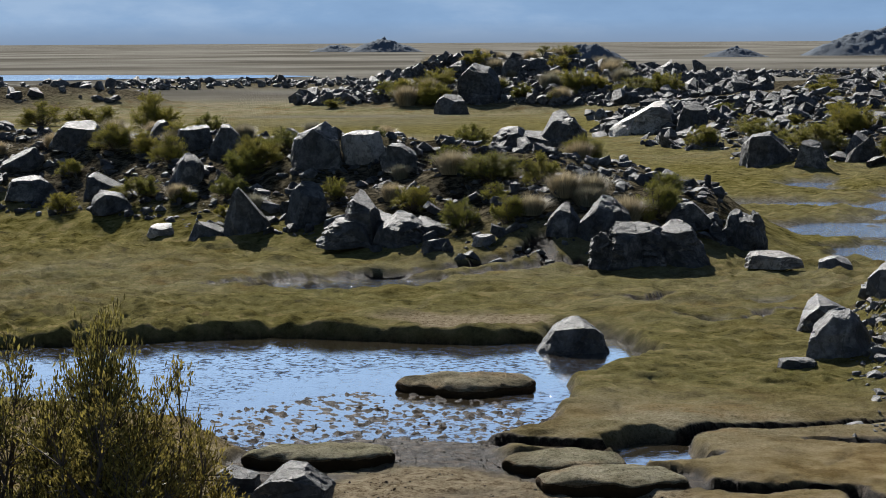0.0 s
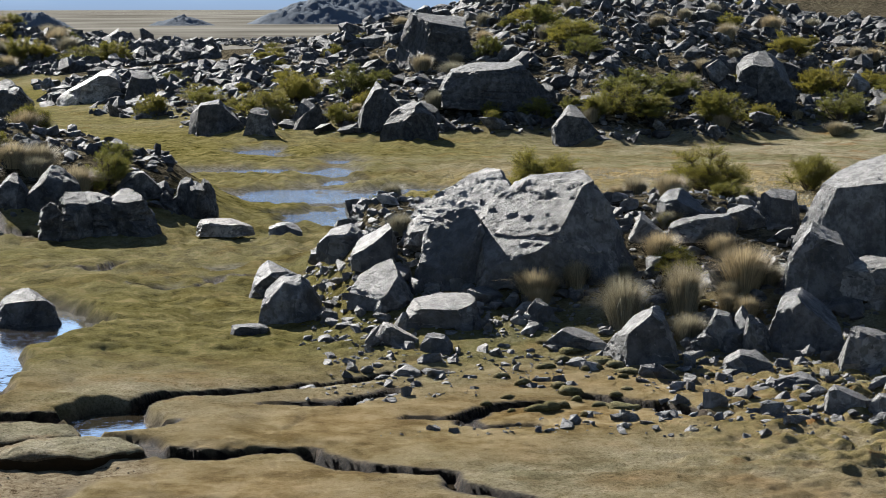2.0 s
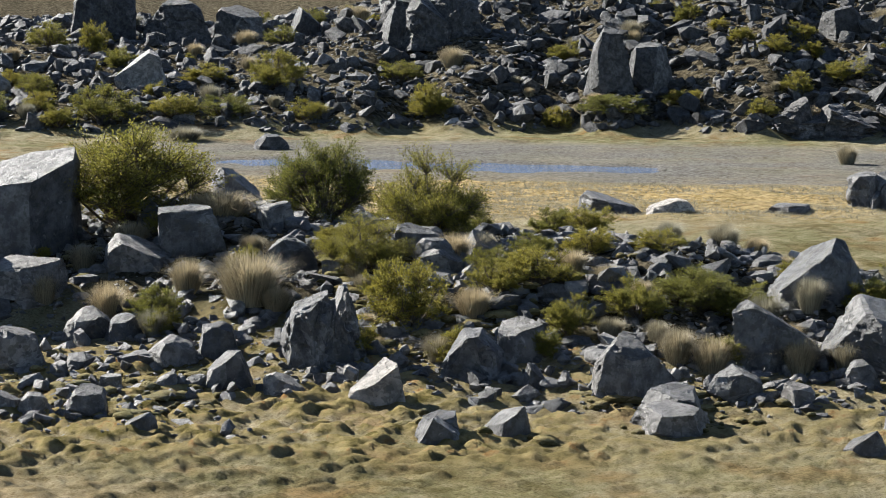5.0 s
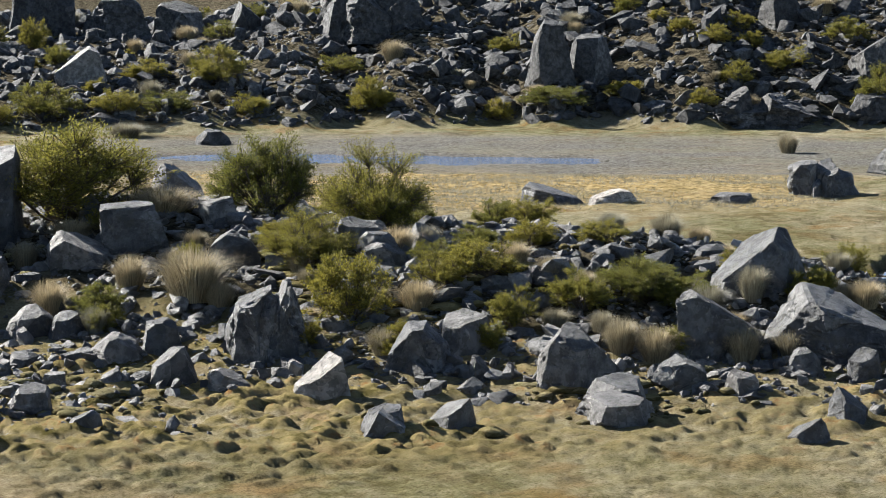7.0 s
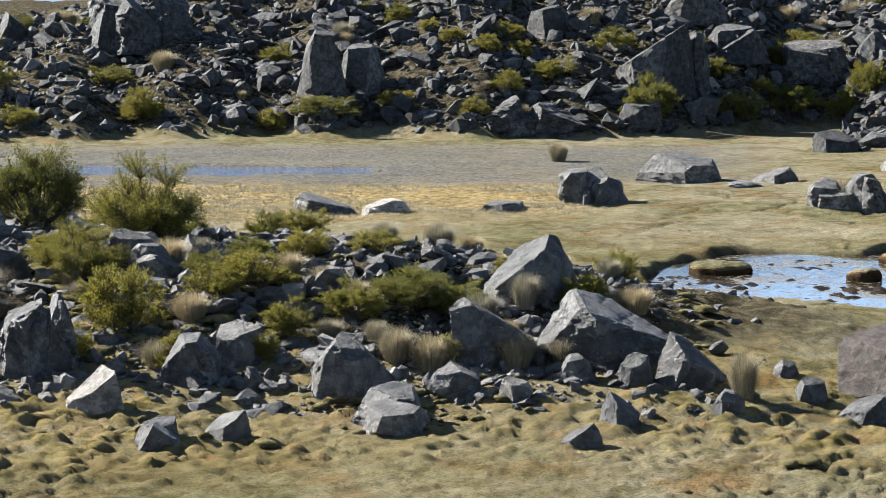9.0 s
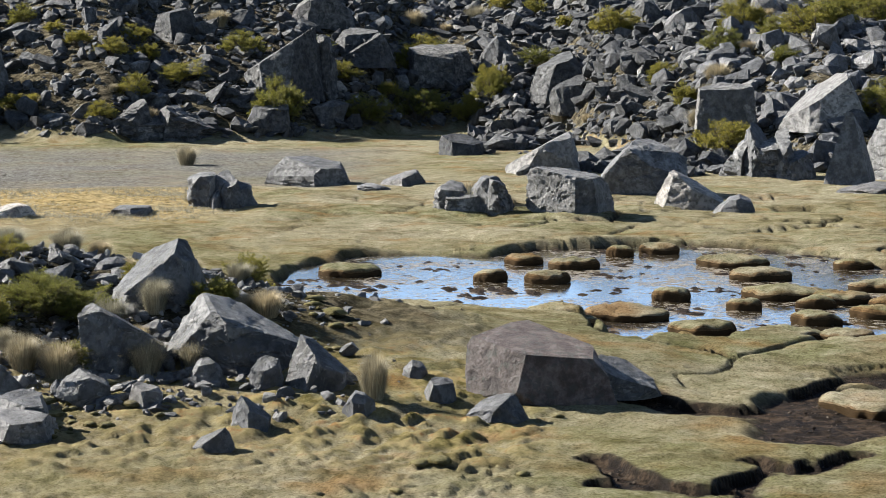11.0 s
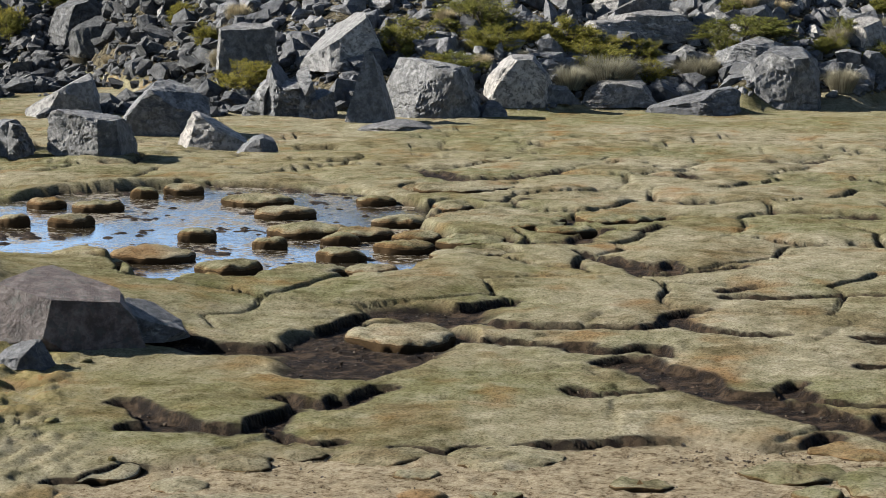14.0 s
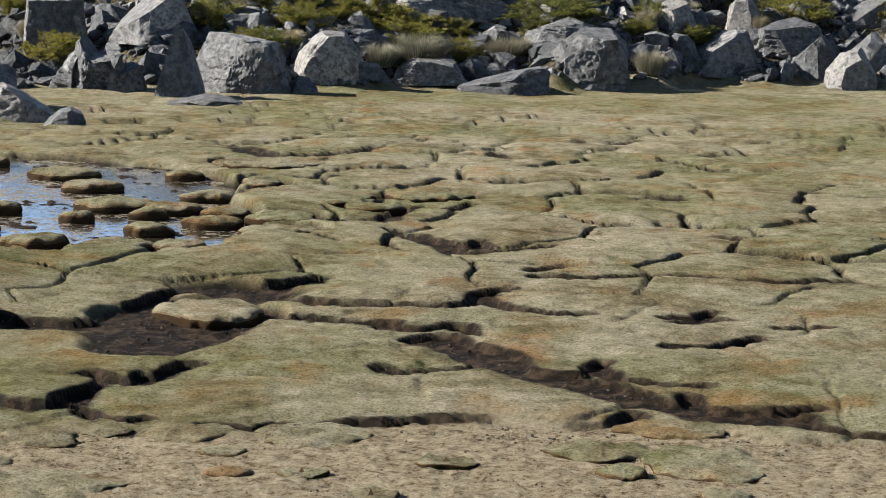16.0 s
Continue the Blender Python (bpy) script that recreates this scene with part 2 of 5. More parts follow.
def noise_node(n, l, at, scale, detail=5.0, rough=0.55):
    t = n.new("ShaderNodeTexNoise")
    t.inputs["Scale"].default_value, t.inputs["Detail"].default_value, t.inputs["Roughness"].default_value = scale, detail, rough
    l.new(at, t.inputs["Vector"])
    g = n.new("ShaderNodeMapRange")
    g.inputs["From Min"].default_value, g.inputs["From Max"].default_value = 0.25, 0.75
    l.new(t.outputs["Fac"], g.inputs["Value"])
    return g.outputs["Result"]


def ramp(n, l, fac, stops):
    r = n.new("ShaderNodeValToRGB")
    els = r.color_ramp.elements
    while len(els) < len(stops):
        els.new(0.5)
    for e, (p, c) in zip(els, stops):
        e.position, e.color = p, (*c, 1)
    l.new(fac, r.inputs["Fac"])
    return r.outputs["Color"]


def mix(n, l, fac, a, b, kind="MIX"):
    m = n.new("ShaderNodeMix")
    m.data_type, m.blend_type = "RGBA", kind
    for v, s in ((fac, m.inputs[0]), (a, m.inputs[6]), (b, m.inputs[7])):
        if isinstance(v, (int, float)):
            s.default_value = v
        elif isinstance(v, tuple):
            s.default_value = (*v, 1)
        else:
            l.new(v, s)
    return m.outputs[2]


def bump(n, l, height, strength, distance, before=None):
    b = n.new("ShaderNodeBump")
    b.inputs["Strength"].default_value, b.inputs["Distance"].default_value = strength, distance
    l.new(height, b.inputs["Height"])
    if before is not None:
        l.new(before, b.inputs["Normal"])
    return b.outputs["Normal"]


def value(n, l, a, b, op="MULTIPLY"):
    m = n.new("ShaderNodeMath")
    m.operation = op
    m.use_clamp = True
    for v, s in ((a, m.inputs[0]), (b, m.inputs[1])):
        if isinstance(v, (int, float)):
            s.default_value = v
        else:
            l.new(v, s)
    return m.outputs[0]


def attribute(n, name):
    a = n.new("ShaderNodeAttribute")
    a.attribute_name = name
    return a.outputs["Fac"]


def moss_colour(n, l, at):
    """Cushion-bog moss: olive to straw, in patches, with fine speckle and rusty dry spots."""
    big = noise_node(n, l, at, 0.22, 4)
    mid = noise_node(n, l, at, 2.6, 9, 0.72)
    fine = noise_node(n, l, at, 30.0, 7, 0.85)
    a = ramp(n, l, big, [(0.30, (0.122, 0.122, 0.050)), (0.48, (0.250, 0.215, 0.135)), (0.66, (0.330, 0.275, 0.188))])
    b = ramp(n, l, mid, [(0.22, (0.125, 0.110, 0.048)), (0.42, (0.23, 0.203, 0.112)), (0.58, (0.31, 0.270, 0.165)), (0.78, (0.43, 0.372, 0.248))])
    c = mix(n, l, 0.55, a, b)
    rust = ramp(n, l, noise_node(n, l, at, 0.75, 3), [(0.57, (0, 0, 0)), (0.9, (0.65, 0.65, 0.65))])
    c = mix(n, l, rust, c, (0.24, 0.115, 0.035))
    sere = ramp(n, l, noise_node(n, l, at, 0.55, 8, 0.7), [(0.46, (0, 0, 0)), (0.72, (0.75, 0.75, 0.75))])
    c = mix(n, l, sere, c, ramp(n, l, mid, [(0.3, (0.075, 0.060, 0.026)), (0.7, (0.215, 0.165, 0.085))]))
    f = ramp(n, l, fine, [(0.30, (0.46, 0.45, 0.41)), (0.48, (1.0, 1.0, 0.98)), (0.68, (1.32, 1.31, 1.28))])
    c = mix(n, l, 0.85, c, f, "MULTIPLY")
    # clumps a hand wide, greener or browner
    clump = noise_node(n, l, at, 7.5, 5, 0.75)
    c = mix(n, l, 0.42, c, ramp(n, l, clump, [(0.24, (0.55, 0.50, 0.36)), (0.42, (1.0, 1.0, 0.97)), (0.66, (1.25, 1.26, 1.26))]), "MULTIPLY")
    return mix(n, l, 1.0, c, (0.77, 0.80, 0.86), "MULTIPLY"), clump, fine


LUSH_STOPS = [(0.28, (0.060, 0.055, 0.012)), (0.44, (0.185, 0.160, 0.050)), (0.58, (0.255, 0.228, 0.082)), (0.72, (0.39, 0.31, 0.14))]


def moss_material(name, rim=(0.030, 0.019, 0.009), green=0.0, tone=1.0, shoulders=0.8):
    m, n, l, p = material(name)
    at = coords(n, l)
    c, mid, fine = moss_colour(n, l, at)
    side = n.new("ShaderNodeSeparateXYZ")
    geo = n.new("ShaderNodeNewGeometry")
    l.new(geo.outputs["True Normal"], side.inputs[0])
    # Steep sides turn peat brown, darkened further for the shade they lie in.
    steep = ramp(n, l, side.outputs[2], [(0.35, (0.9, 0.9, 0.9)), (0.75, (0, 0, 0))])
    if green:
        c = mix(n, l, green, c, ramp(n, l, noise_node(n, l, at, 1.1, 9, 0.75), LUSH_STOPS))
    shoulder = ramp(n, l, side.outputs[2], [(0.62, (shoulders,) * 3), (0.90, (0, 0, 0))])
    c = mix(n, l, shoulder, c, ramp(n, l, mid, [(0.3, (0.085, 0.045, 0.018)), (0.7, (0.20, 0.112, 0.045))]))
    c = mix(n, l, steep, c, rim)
    if tone != 1.0:
        c = mix(n, l, 1.0, c, (tone, tone * 0.93, tone * 0.8), "MULTIPLY")
    l.new(c, p.inputs["Base Color"])
    p.inputs["Roughness"].default_value = 0.95
    p.inputs["Specular IOR Level"].default_value = 0.03
    nb = bump(n, l, mid, 0.5, 0.035)
    l.new(bump(n, l, fine, 0.8, 0.035, nb), p.inputs["Normal"])
    return m


def ground_material():
    m, n, l, p = material("bog_and_plain")
    at = coords(n, l)
    c, mid, fine = moss_colour(n, l, at)
    # peat and wet mud
    mud_c = ramp(n, l, noise_node(n, l, at, 6.0, 6, 0.7), [(0.3, (0.014, 0.009, 0.006)), (0.5, (0.030, 0.019, 0.011)), (0.74, (0.105, 0.070, 0.042))])
    # dry straw
    straw_c = ramp(n, l, noise_node(n, l, at, 4.0, 9, 0.8), [(0.34, (0.20, 0.15, 0.07)), (0.5, (0.52, 0.38, 0.17)), (0.66, (0.74, 0.57, 0.30))])
    # stony soil of the slopes
    soil_c = ramp(n, l, noise_node(n, l, at, 4.0, 9, 0.8), [(0.36, (0.026, 0.023, 0.016)), (0.5, (0.095, 0.081, 0.056)), (0.66, (0.235, 0.20, 0.137))])
    # grey gravel
    grav_c = ramp(n, l, noise_node(n, l, at, 9.0, 6, 0.8), [(0.3, (0.09, 0.087, 0.080)), (0.5, (0.22, 0.213, 0.20)), (0.72, (0.38, 0.365, 0.345))])
    # dry crumbled peat
    dry_c = ramp(n, l, noise_node(n, l, at, 9.0, 9, 0.9), [(0.30, (0.10, 0.066, 0.036)), (0.46, (0.36, 0.285, 0.185)), (0.68, (0.58, 0.495, 0.345))])
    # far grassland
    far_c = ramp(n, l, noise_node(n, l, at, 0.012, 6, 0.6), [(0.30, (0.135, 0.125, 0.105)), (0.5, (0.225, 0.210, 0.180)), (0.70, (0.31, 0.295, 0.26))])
    lush_c = ramp(n, l, noise_node(n, l, at, 2.0, 9, 0.78), LUSH_STOPS)
    # sun-browned plates
    tan_c = ramp(n, l, noise_node(n, l, at, 1.5, 8, 0.7), [(0.30, (0.22, 0.145, 0.058)), (0.5, (0.40, 0.290, 0.140)), (0.70, (0.54, 0.425, 0.245))])
    tuft_c = ramp(n, l, noise_node(n, l, at, 3.2, 6, 0.7), [(0.26, (0.17, 0.142, 0.050)), (0.46, (0.35, 0.285, 0.125)), (0.62, (0.49, 0.39, 0.19)), (0.80, (0.42, 0.22, 0.085))])
    for col, name in ((lush_c, "lush"), (tan_c, "tan"), (tuft_c, "tufted"), (far_c, "far"), (dry_c, "dry"), (straw_c, "straw"), (soil_c, "soil"), (grav_c, "gravel"), (mud_c, "mud")):
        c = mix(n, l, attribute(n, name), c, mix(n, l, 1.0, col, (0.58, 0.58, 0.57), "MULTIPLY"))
    l.new(c, p.inputs["Base Color"])
    wet = value(n, l, attribute(n, "mud"), 0.25)
    r = n.new("ShaderNodeMath")
    r.operation = "SUBTRACT"
    r.inputs[0].default_value = 0.95
    l.new(wet, r.inputs[1])
    l.new(r.outputs[0], p.inputs["Roughness"])
    l.new(value(n, l, attribute(n, "mud"), 0.05), p.inputs["Specular IOR Level"])
    nb = bump(n, l, mid, 0.5, 0.04)
    l.new(bump(n, l, fine, 0.8, 0.035, nb), p.inputs["Normal"])
    return m


def rock_material(name, dark, light, pale, rough=0.6, gloss=0.22, tone_down=0.52):
    m, n, l, p = material(name)
    at = coords(n, l)
    info = n.new("ShaderNodeObjectInfo")
    big = noise_node(n, l, at, 0.9, 4)
    mid = noise_node(n, l, at, 5.0, 8, 0.7)
    fine = noise_node(n, l, at, 38.0, 4, 0.7)
    c = ramp(n, l, mid, [(0.34, dark), (0.52, light), (0.74, pale)])
    c = mix(n, l, value(n, l, big, 0.55), c, tuple(v * 0.8 for v in light))
    isl = n.new("ShaderNodeNewGeometry")
    tone = ramp(n, l, isl.outputs["Random Per Island"], [(0.0, (0.58, 0.58, 0.60)), (0.5, (0.95, 0.95, 0.95)), (0.85, (1.25, 1.22, 1.18)), (1.0, (1.7, 1.66, 1.6))])
    tone2 = ramp(n, l, info.outputs["Random"], [(0.0, (0.80, 0.80, 0.82)), (0.5, (1, 0.99, 0.97)), (1.0, (1.16, 1.1, 1.04))])
    c = mix(n, l, 1.0, c, tone, "MULTIPLY")
    c = mix(n, l, 1.0, c, tone2, "MULTIPLY")
    spots = ramp(n, l, noise_node(n, l, at, 11.0, 3, 0.5), [(0.62, (0, 0, 0)), (0.70, (0.6, 0.6, 0.6))])
    c = mix(n, l, spots, c, (0.15, 0.145, 0.12))
    c = mix(n, l, 1.0, c, (tone_down, tone_down, tone_down), "MULTIPLY")
    l.new(c, p.inputs["Base Color"])
    p.inputs["Roughness"].default_value = rough
    p.inputs["Specular IOR Level"].default_value = gloss
    nb = bump(n, l, mid, 0.8, 0.11)
    l.new(bump(n, l, fine, 0.6, 0.025, nb), p.inputs["Normal"])
    return m


def leaf_material(name, low, high, through=0.25):
    m, n, l, p = material(name)
    g = n.new("ShaderNodeNewGeometry")
    info = n.new("ShaderNodeObjectInfo")
    c = ramp(n, l, g.outputs["Random Per Island"], [(0.0, low), (1.0, high)])
    t = ramp(n, l, info.outputs["Random"], [(0.0, (0.55, 0.60, 0.58)), (1.0, (0.95, 0.88, 0.70))])
    c = mix(n, l, 1.0, c, t, "MULTIPLY")
    l.new(c, p.inputs["Base Color"])
    p.inputs["Roughness"].default_value = 0.6
    p.inputs["Specular IOR Level"].default_value = 0.12
    tr = n.new("ShaderNodeBsdfTranslucent")
    l.new(c, tr.inputs["Color"])
    mx = n.new("ShaderNodeMixShader")
    mx.inputs[0].default_value = through
    l.new(p.outputs[0], mx.inputs[1])
    l.new(tr.outputs[0], mx.inputs[2])
    l.new(mx.outputs[0], n["Material Output"].inputs["Surface"])
    return m


def water_material(name, calm, rippled, patchy=True, weed=False):
    m, n, l, p = material(name)
    at = coords(n, l)
    p.inputs["Base Color"].default_value = (0.035, 0.028, 0.018, 1)
    p.inputs["Roughness"].default_value = 0.02
    p.inputs["IOR"].default_value = 1.33
    p.inputs["Specular IOR Level"].default_value = 0.6
    st = n.new("ShaderNodeVectorMath")
    st.operation = "MULTIPLY"
    st.inputs[1].default_value = (1.0, 0.7, 1.0)
    l.new(at, st.inputs[0])
    ripple = noise_node(n, l, st.outputs[0], 20.0, 3, 0.6)
    where = noise_node(n, l, at, 0.30, 4)
    spots = ramp(n, l, noise_node(n, l, at, 12.0, 2), [(0.56, (0, 0, 0)), (0.72, (1, 1, 1))])
    s = ramp(n, l, where, [(0.40, (calm, calm, calm)), (0.60, (rippled, rippled, rippled))])
    b = n.new("ShaderNodeBump")
    b.inputs["Distance"].default_value = 0.038
    if patchy:
        s = mix(n, l, 1.0, s, spots, "MULTIPLY")
    s = mix(n, l, 1.0, s, (0.02, 0.02, 0.02), "ADD")
    l.new(s, b.inputs["Strength"])
    l.new(ripple, b.inputs["Height"])
    l.new(b.outputs["Normal"], p.inputs["Normal"])
    gl = n.new("ShaderNodeBsdfGlossy")
    gl.inputs["Roughness"].default_value = 0.02
    gl.inputs["Color"].default_value = (0.95, 0.97, 1.0, 1)
    l.new(b.outputs["Normal"], gl.inputs["Normal"])
    lw = n.new("ShaderNodeLayerWeight")
    lw.inputs["Blend"].default_value = 0.75
    mx = n.new("ShaderNodeMixShader")
    l.new(lw.outputs["Fresnel"], mx.inputs[0])
    l.new(p.outputs[0], mx.inputs[1])
    l.new(gl.outputs[0], mx.inputs[2])
    top = mx.outputs[0]
    if weed:
        # brown pondweed lying on the water in drifts of small flecks
        drift = noise_node(n, l, at, 0.55, 4, 0.6)
        fleck = noise_node(n, l, st.outputs[0], 11.0, 5, 0.7)
        both = value(n, l, value(n, l, drift, 0.42), value(n, l, fleck, 0.62), "ADD")
        lie = ramp(n, l, both, [(0.56, (0, 0, 0)), (0.61, (1, 1, 1))])
        w = n.new("ShaderNodeBsdfPrincipled")
        l.new(ramp(n, l, noise_node(n, l, at, 25.0, 3), [(0.3, (0.035, 0.026, 0.015)), (0.7, (0.19, 0.155, 0.10))]), w.inputs["Base Color"])
        w.inputs["Roughness"].default_value = 0.55
        over = n.new("ShaderNodeMixShader")
        l.new(lie, over.inputs[0])
        l.new(top, over.inputs[1])
        l.new(w.outputs[0], over.inputs[2])
        top = over.outputs[0]
    l.new(top, n["Material Output"].inputs["Surface"])
    return m


# The blue of distance haze is mixed into this rock's base colour.
FAR_ROCK = rock_material("far_hazy_rock", (0.11, 0.15, 0.20), (0.165, 0.21, 0.265), (0.215, 0.26, 0.31), 0.95, 0.05, 0.6)
GROUND = ground_material()
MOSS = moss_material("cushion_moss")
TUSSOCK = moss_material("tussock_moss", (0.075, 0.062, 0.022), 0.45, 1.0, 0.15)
STREAM_M = water_material("rippled_stream_water", 0.28, 0.5, False)
WATER_M = water_material("rippled_water", 0.05, 0.8)
CALM_M = water_material("still_water", 0.02, 0.12, True, True)
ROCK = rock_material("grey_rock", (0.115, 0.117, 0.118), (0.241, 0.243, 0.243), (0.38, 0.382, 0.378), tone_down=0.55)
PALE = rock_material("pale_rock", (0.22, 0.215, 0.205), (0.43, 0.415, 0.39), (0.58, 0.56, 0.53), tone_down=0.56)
# Darker copy of the grey rock: shade on far slopes put into the colour.
SHADED_ROCK = rock_material("shade_dark_rock", (0.067, 0.069, 0.070), (0.177, 0.180, 0.181), (0.33, 0.335, 0.332), 0.65, 0.18, 0.43)
RED_ROCK = rock_material("reddish_rock", (0.11, 0.085, 0.075), (0.23, 0.18, 0.158), (0.36, 0.315, 0.29), tone_down=0.5)
LEAF = leaf_material("resin_shrub_leaves", (0.075, 0.078, 0.018), (0.325, 0.295, 0.07), 0.38)
LEAF_DRY = leaf_material("withered_shrub_leaves", (0.055, 0.047, 0.020), (0.30, 0.250, 0.070), 0.35)
TWIG, tn_, tl_, tp_ = material("grey_brown_twig")
tp_.inputs["Base Color"].default_value, tp_.inputs["Roughness"].default_value = (0.06, 0.045, 0.032, 1), 0.9
STRAW = leaf_material("dry_bunch_grass", (0.19, 0.165, 0.125), (0.50, 0.435, 0.325), 0.3)

# ---------------------------------------------------------------- building blocks
def mesh_from(name, verts, faces, mat, smooth=False):
    me = bpy.data.meshes.new(name)
    verts, faces = np.asarray(verts, np.float32), np.asarray(faces, np.int32)
    k = faces.shape[1]
    me.vertices.add(len(verts))
    me.vertices.foreach_set("co", verts.ravel())
    me.loops.add(faces.size)
    me.loops.foreach_set("vertex_index", faces.ravel())
    me.polygons.add(len(faces))
    me.polygons.foreach_set("loop_start", np.arange(len(faces), dtype=np.int32) * k)
    me.polygons.foreach_set("use_smooth", np.full(len(faces), smooth))
    me.materials.append(mat)
    me.update(calc_edges=True)
    return me


def ico(level):
    bm = bmesh.new()
    bmesh.ops.create_icosphere(bm, subdivisions=level, radius=1.0)
    v = np.array([p.co for p in bm.verts])
    bm.verts.index_update()
    f = np.array([[q.index for q in t.verts] for t in bm.faces])
    bm.free()
    return v, f


ICO = {2: ico(2)}


# ---------------------------------------------------------------- ground
PADS_A = [
    (-1.26, 23.41, 0.78, 0.42, 3.1),
    (1.22, 22.95, 0.62, 0.50, -3.6),
    (1.62, 22.05, 0.72, 0.52, -3.6),
    (38.20, 19.42, 0.92, 0.84, -63.0),
    (35.09, 18.03, 0.35, 0.52, -62.8),
    (34.01, 16.59, 1.00, 1.06, -64.0),
    (33.22, 15.89, 0.79, 0.55, -64.4),
    (32.80, 14.91, 0.47, 0.43, -65.5),
    (30.87, 15.55, 0.49, 0.65, -63.3),
    (29.51, 14.91, 0.56, 0.41, -63.2),
    (34.99, 14.88, 0.73, 0.79, -67.0),
    (31.12, 15.59, 0.46, 0.32, -63.4),
]
# pads of moss on the dry crumbled ground
PADS_B = [
    (22.64, 12.25, 0.64, 0.73, -61.6),
]
DRY_PADS = [
    (15.34, 10.35, 0.27, 0.27, -56.0),
    (14.81, 9.64, 0.81, 0.53, -56.9),
    (17.08, 9.48, 0.43, 0.41, -61.0),
    (17.50, 8.46, 0.49, 0.49, -64.2),
    (16.90, 10.20, 0.30, 0.33, -58.9),
    (16.23, 10.31, 0.24, 0.31, -57.6),
    (16.53, 10.90, 0.62, 0.66, -56.6),
    (17.13, 7.08, 0.26, 0.21, -67.5),
    (18.14, 6.10, 0.43, 0.37, -71.4),
    (19.20, 5.79, 0.50, 0.38, -73.2),
    (18.13, 5.12, 0.57, 0.68, -74.2),
    (15.83, 7.16, 0.21, 0.24, -65.7),
    (15.93, 8.47, 0.22, 0.20, -62.0),
    (16.21, 7.94, 0.20, 0.17, -63.9),
    (14.60, 8.56, 0.43, 0.24, -59.6),
    (16.28, 5.55, 0.39, 0.25, -71.2),
    (14.21, 10.67, 0.28, 0.50, -53.1),
    (15.63, 11.46, 0.41, 0.63, -53.7),
    (16.59, 8.85, 0.19, 0.18, -61.9),
    (17.43, 5.66, 0.21, 0.21, -72.0),
    (17.03, 4.67, 0.22, 0.23, -74.7),
]
CUSHIONS = PADS_A + PADS_B

def surface(x, y):
    """Height of the ground with moss plates, cracks, pools and hummocks, and the cover on it."""
    az, r = np.degrees(np.arctan2(x, y)), np.hypot(x, y)
    high = lump(x, y)
    flat = ease(0.30, 0.05, high)
    slope = ease(0.22, 0.60, high)
    near = ease(140, 60, r)
    z = high + near * 0.05 * fbm(x * 0.5, y * 0.5, 3, 11) + slope * 0.35 * fbm(x * 0.45, y * 0.45, 4, 13) * ease(400, 150, r)
    z = z + 0.025 * ease(52, 56, az) * flat * ease(45, 35, r)
    # tufted hummocks on the drier moss
    hum = fbm(x * 2.9 + y * 0.5, y * 4.0, 3, 17)
    rough_zone = ease(55, 51, az) * ease(17, 24, az) * ease(33, 29, r) * ease(18.0, 22.0, r + 1.5 * ease(46, 52, az))
    tuft_zone = ease(-0.1, 0.25, fbm(x * 0.13, y * 0.13, 2, 19))
    z = z + near * flat * (0.02 + (0.03 + 0.085 * tuft_zone) * rough_zone) * (np.abs(hum) - 0.1) * 1.5
    z = z + rough_zone * 0.035 * fbm(x * 7.0, y * 9.0, 3, 20)
    turf = ease(48, 30, r) * ease(0.9, 0.3, high)
    z = z + turf * (0.020 * fbm(x * 4.2, y * 5.0, 4, 21) + 0.007 * vnoise(x * 15, y * 15, seed=22))
    z = z + ease(27, 36, r) * ease(95, 70, r) * flat * (0.07 + 0.04 * ease(50, 44, az)) * fbm(x * 1.3, y * 0.9, 4, 25)
    mound = fbm(x * 1.7 + 0.3 * y, y * 2.3, 4, 26)
    wild = ease(17, 12, az) * ease(26.5, 29, r) * ease(120, 80, r) * flat * (0.35 + 0.65 * ease(-0.25, 0.2, fbm(x * 0.16, y * 0.16, 2, 28)))
    z = z + wild * (0.19 * (0.30 - np.abs(mound)) + 0.11 * fbm(x * 4.0, y * 5.0, 3, 30))
    # cushions that have grown together, parted by dark gaps
    bog = ease(43, 52, az) * ease(64, 55, r) * flat * (0.16 + 0.60 * ease(25, 32, r)) + 0.10 * ease(62, 50, r) * flat * ease(14, 9, az)
    wx, wy = x + 0.5 * fbm(x * 0.7, y * 0.7, 2, 23), y + 0.5 * fbm(x * 0.7, y * 0.7, 2, 29)
    size = 2.2
    gi, gj = np.floor(wx / size), np.floor(wy / size)
    d1, d2, lift = np.full(x.shape, 9.0), np.full(x.shape, 9.0), np.zeros_like(x)
    for a in (-1, 0, 1):
        for b in (-1, 0, 1):
            ci, cj = (gi + a).astype(np.int64), (gj + b).astype(np.int64)
            zero = np.zeros_like(ci)
            px, py = (ci + 0.15 + 0.7 * hash3(ci, cj, zero, 31)) * size, (cj + 0.15 + 0.7 * hash3(ci, cj, zero, 37)) * size
            d = np.hypot(wx - px, wy - py)
            d2 = np.minimum(d2, np.maximum(d, d1))
            lift = np.where(d < d1, hash3(ci, cj, zero, 39) - 0.5, lift)
            d1 = np.minimum(d1, d)
    edge = d2 - d1
    gap = ease(-0.30, 0.02, fbm(x * 0.4, y * 0.4, 2, 41)) * ease(60, 48, r)
    dome = 0.10 * ease(0.0, 0.08, edge) + 0.07 * np.sqrt(np.clip(edge / 1.2, 0, 1))
    z = z + bog * (dome + 0.10 * lift * ease(0.0, 0.12, edge) - 0.14 - 0.09 * gap * ease(0.10, 0.03, edge))
    gap_mud = np.clip(bog * 1.4, 0, 1) * gap * ease(0.11, 0.05, edge)
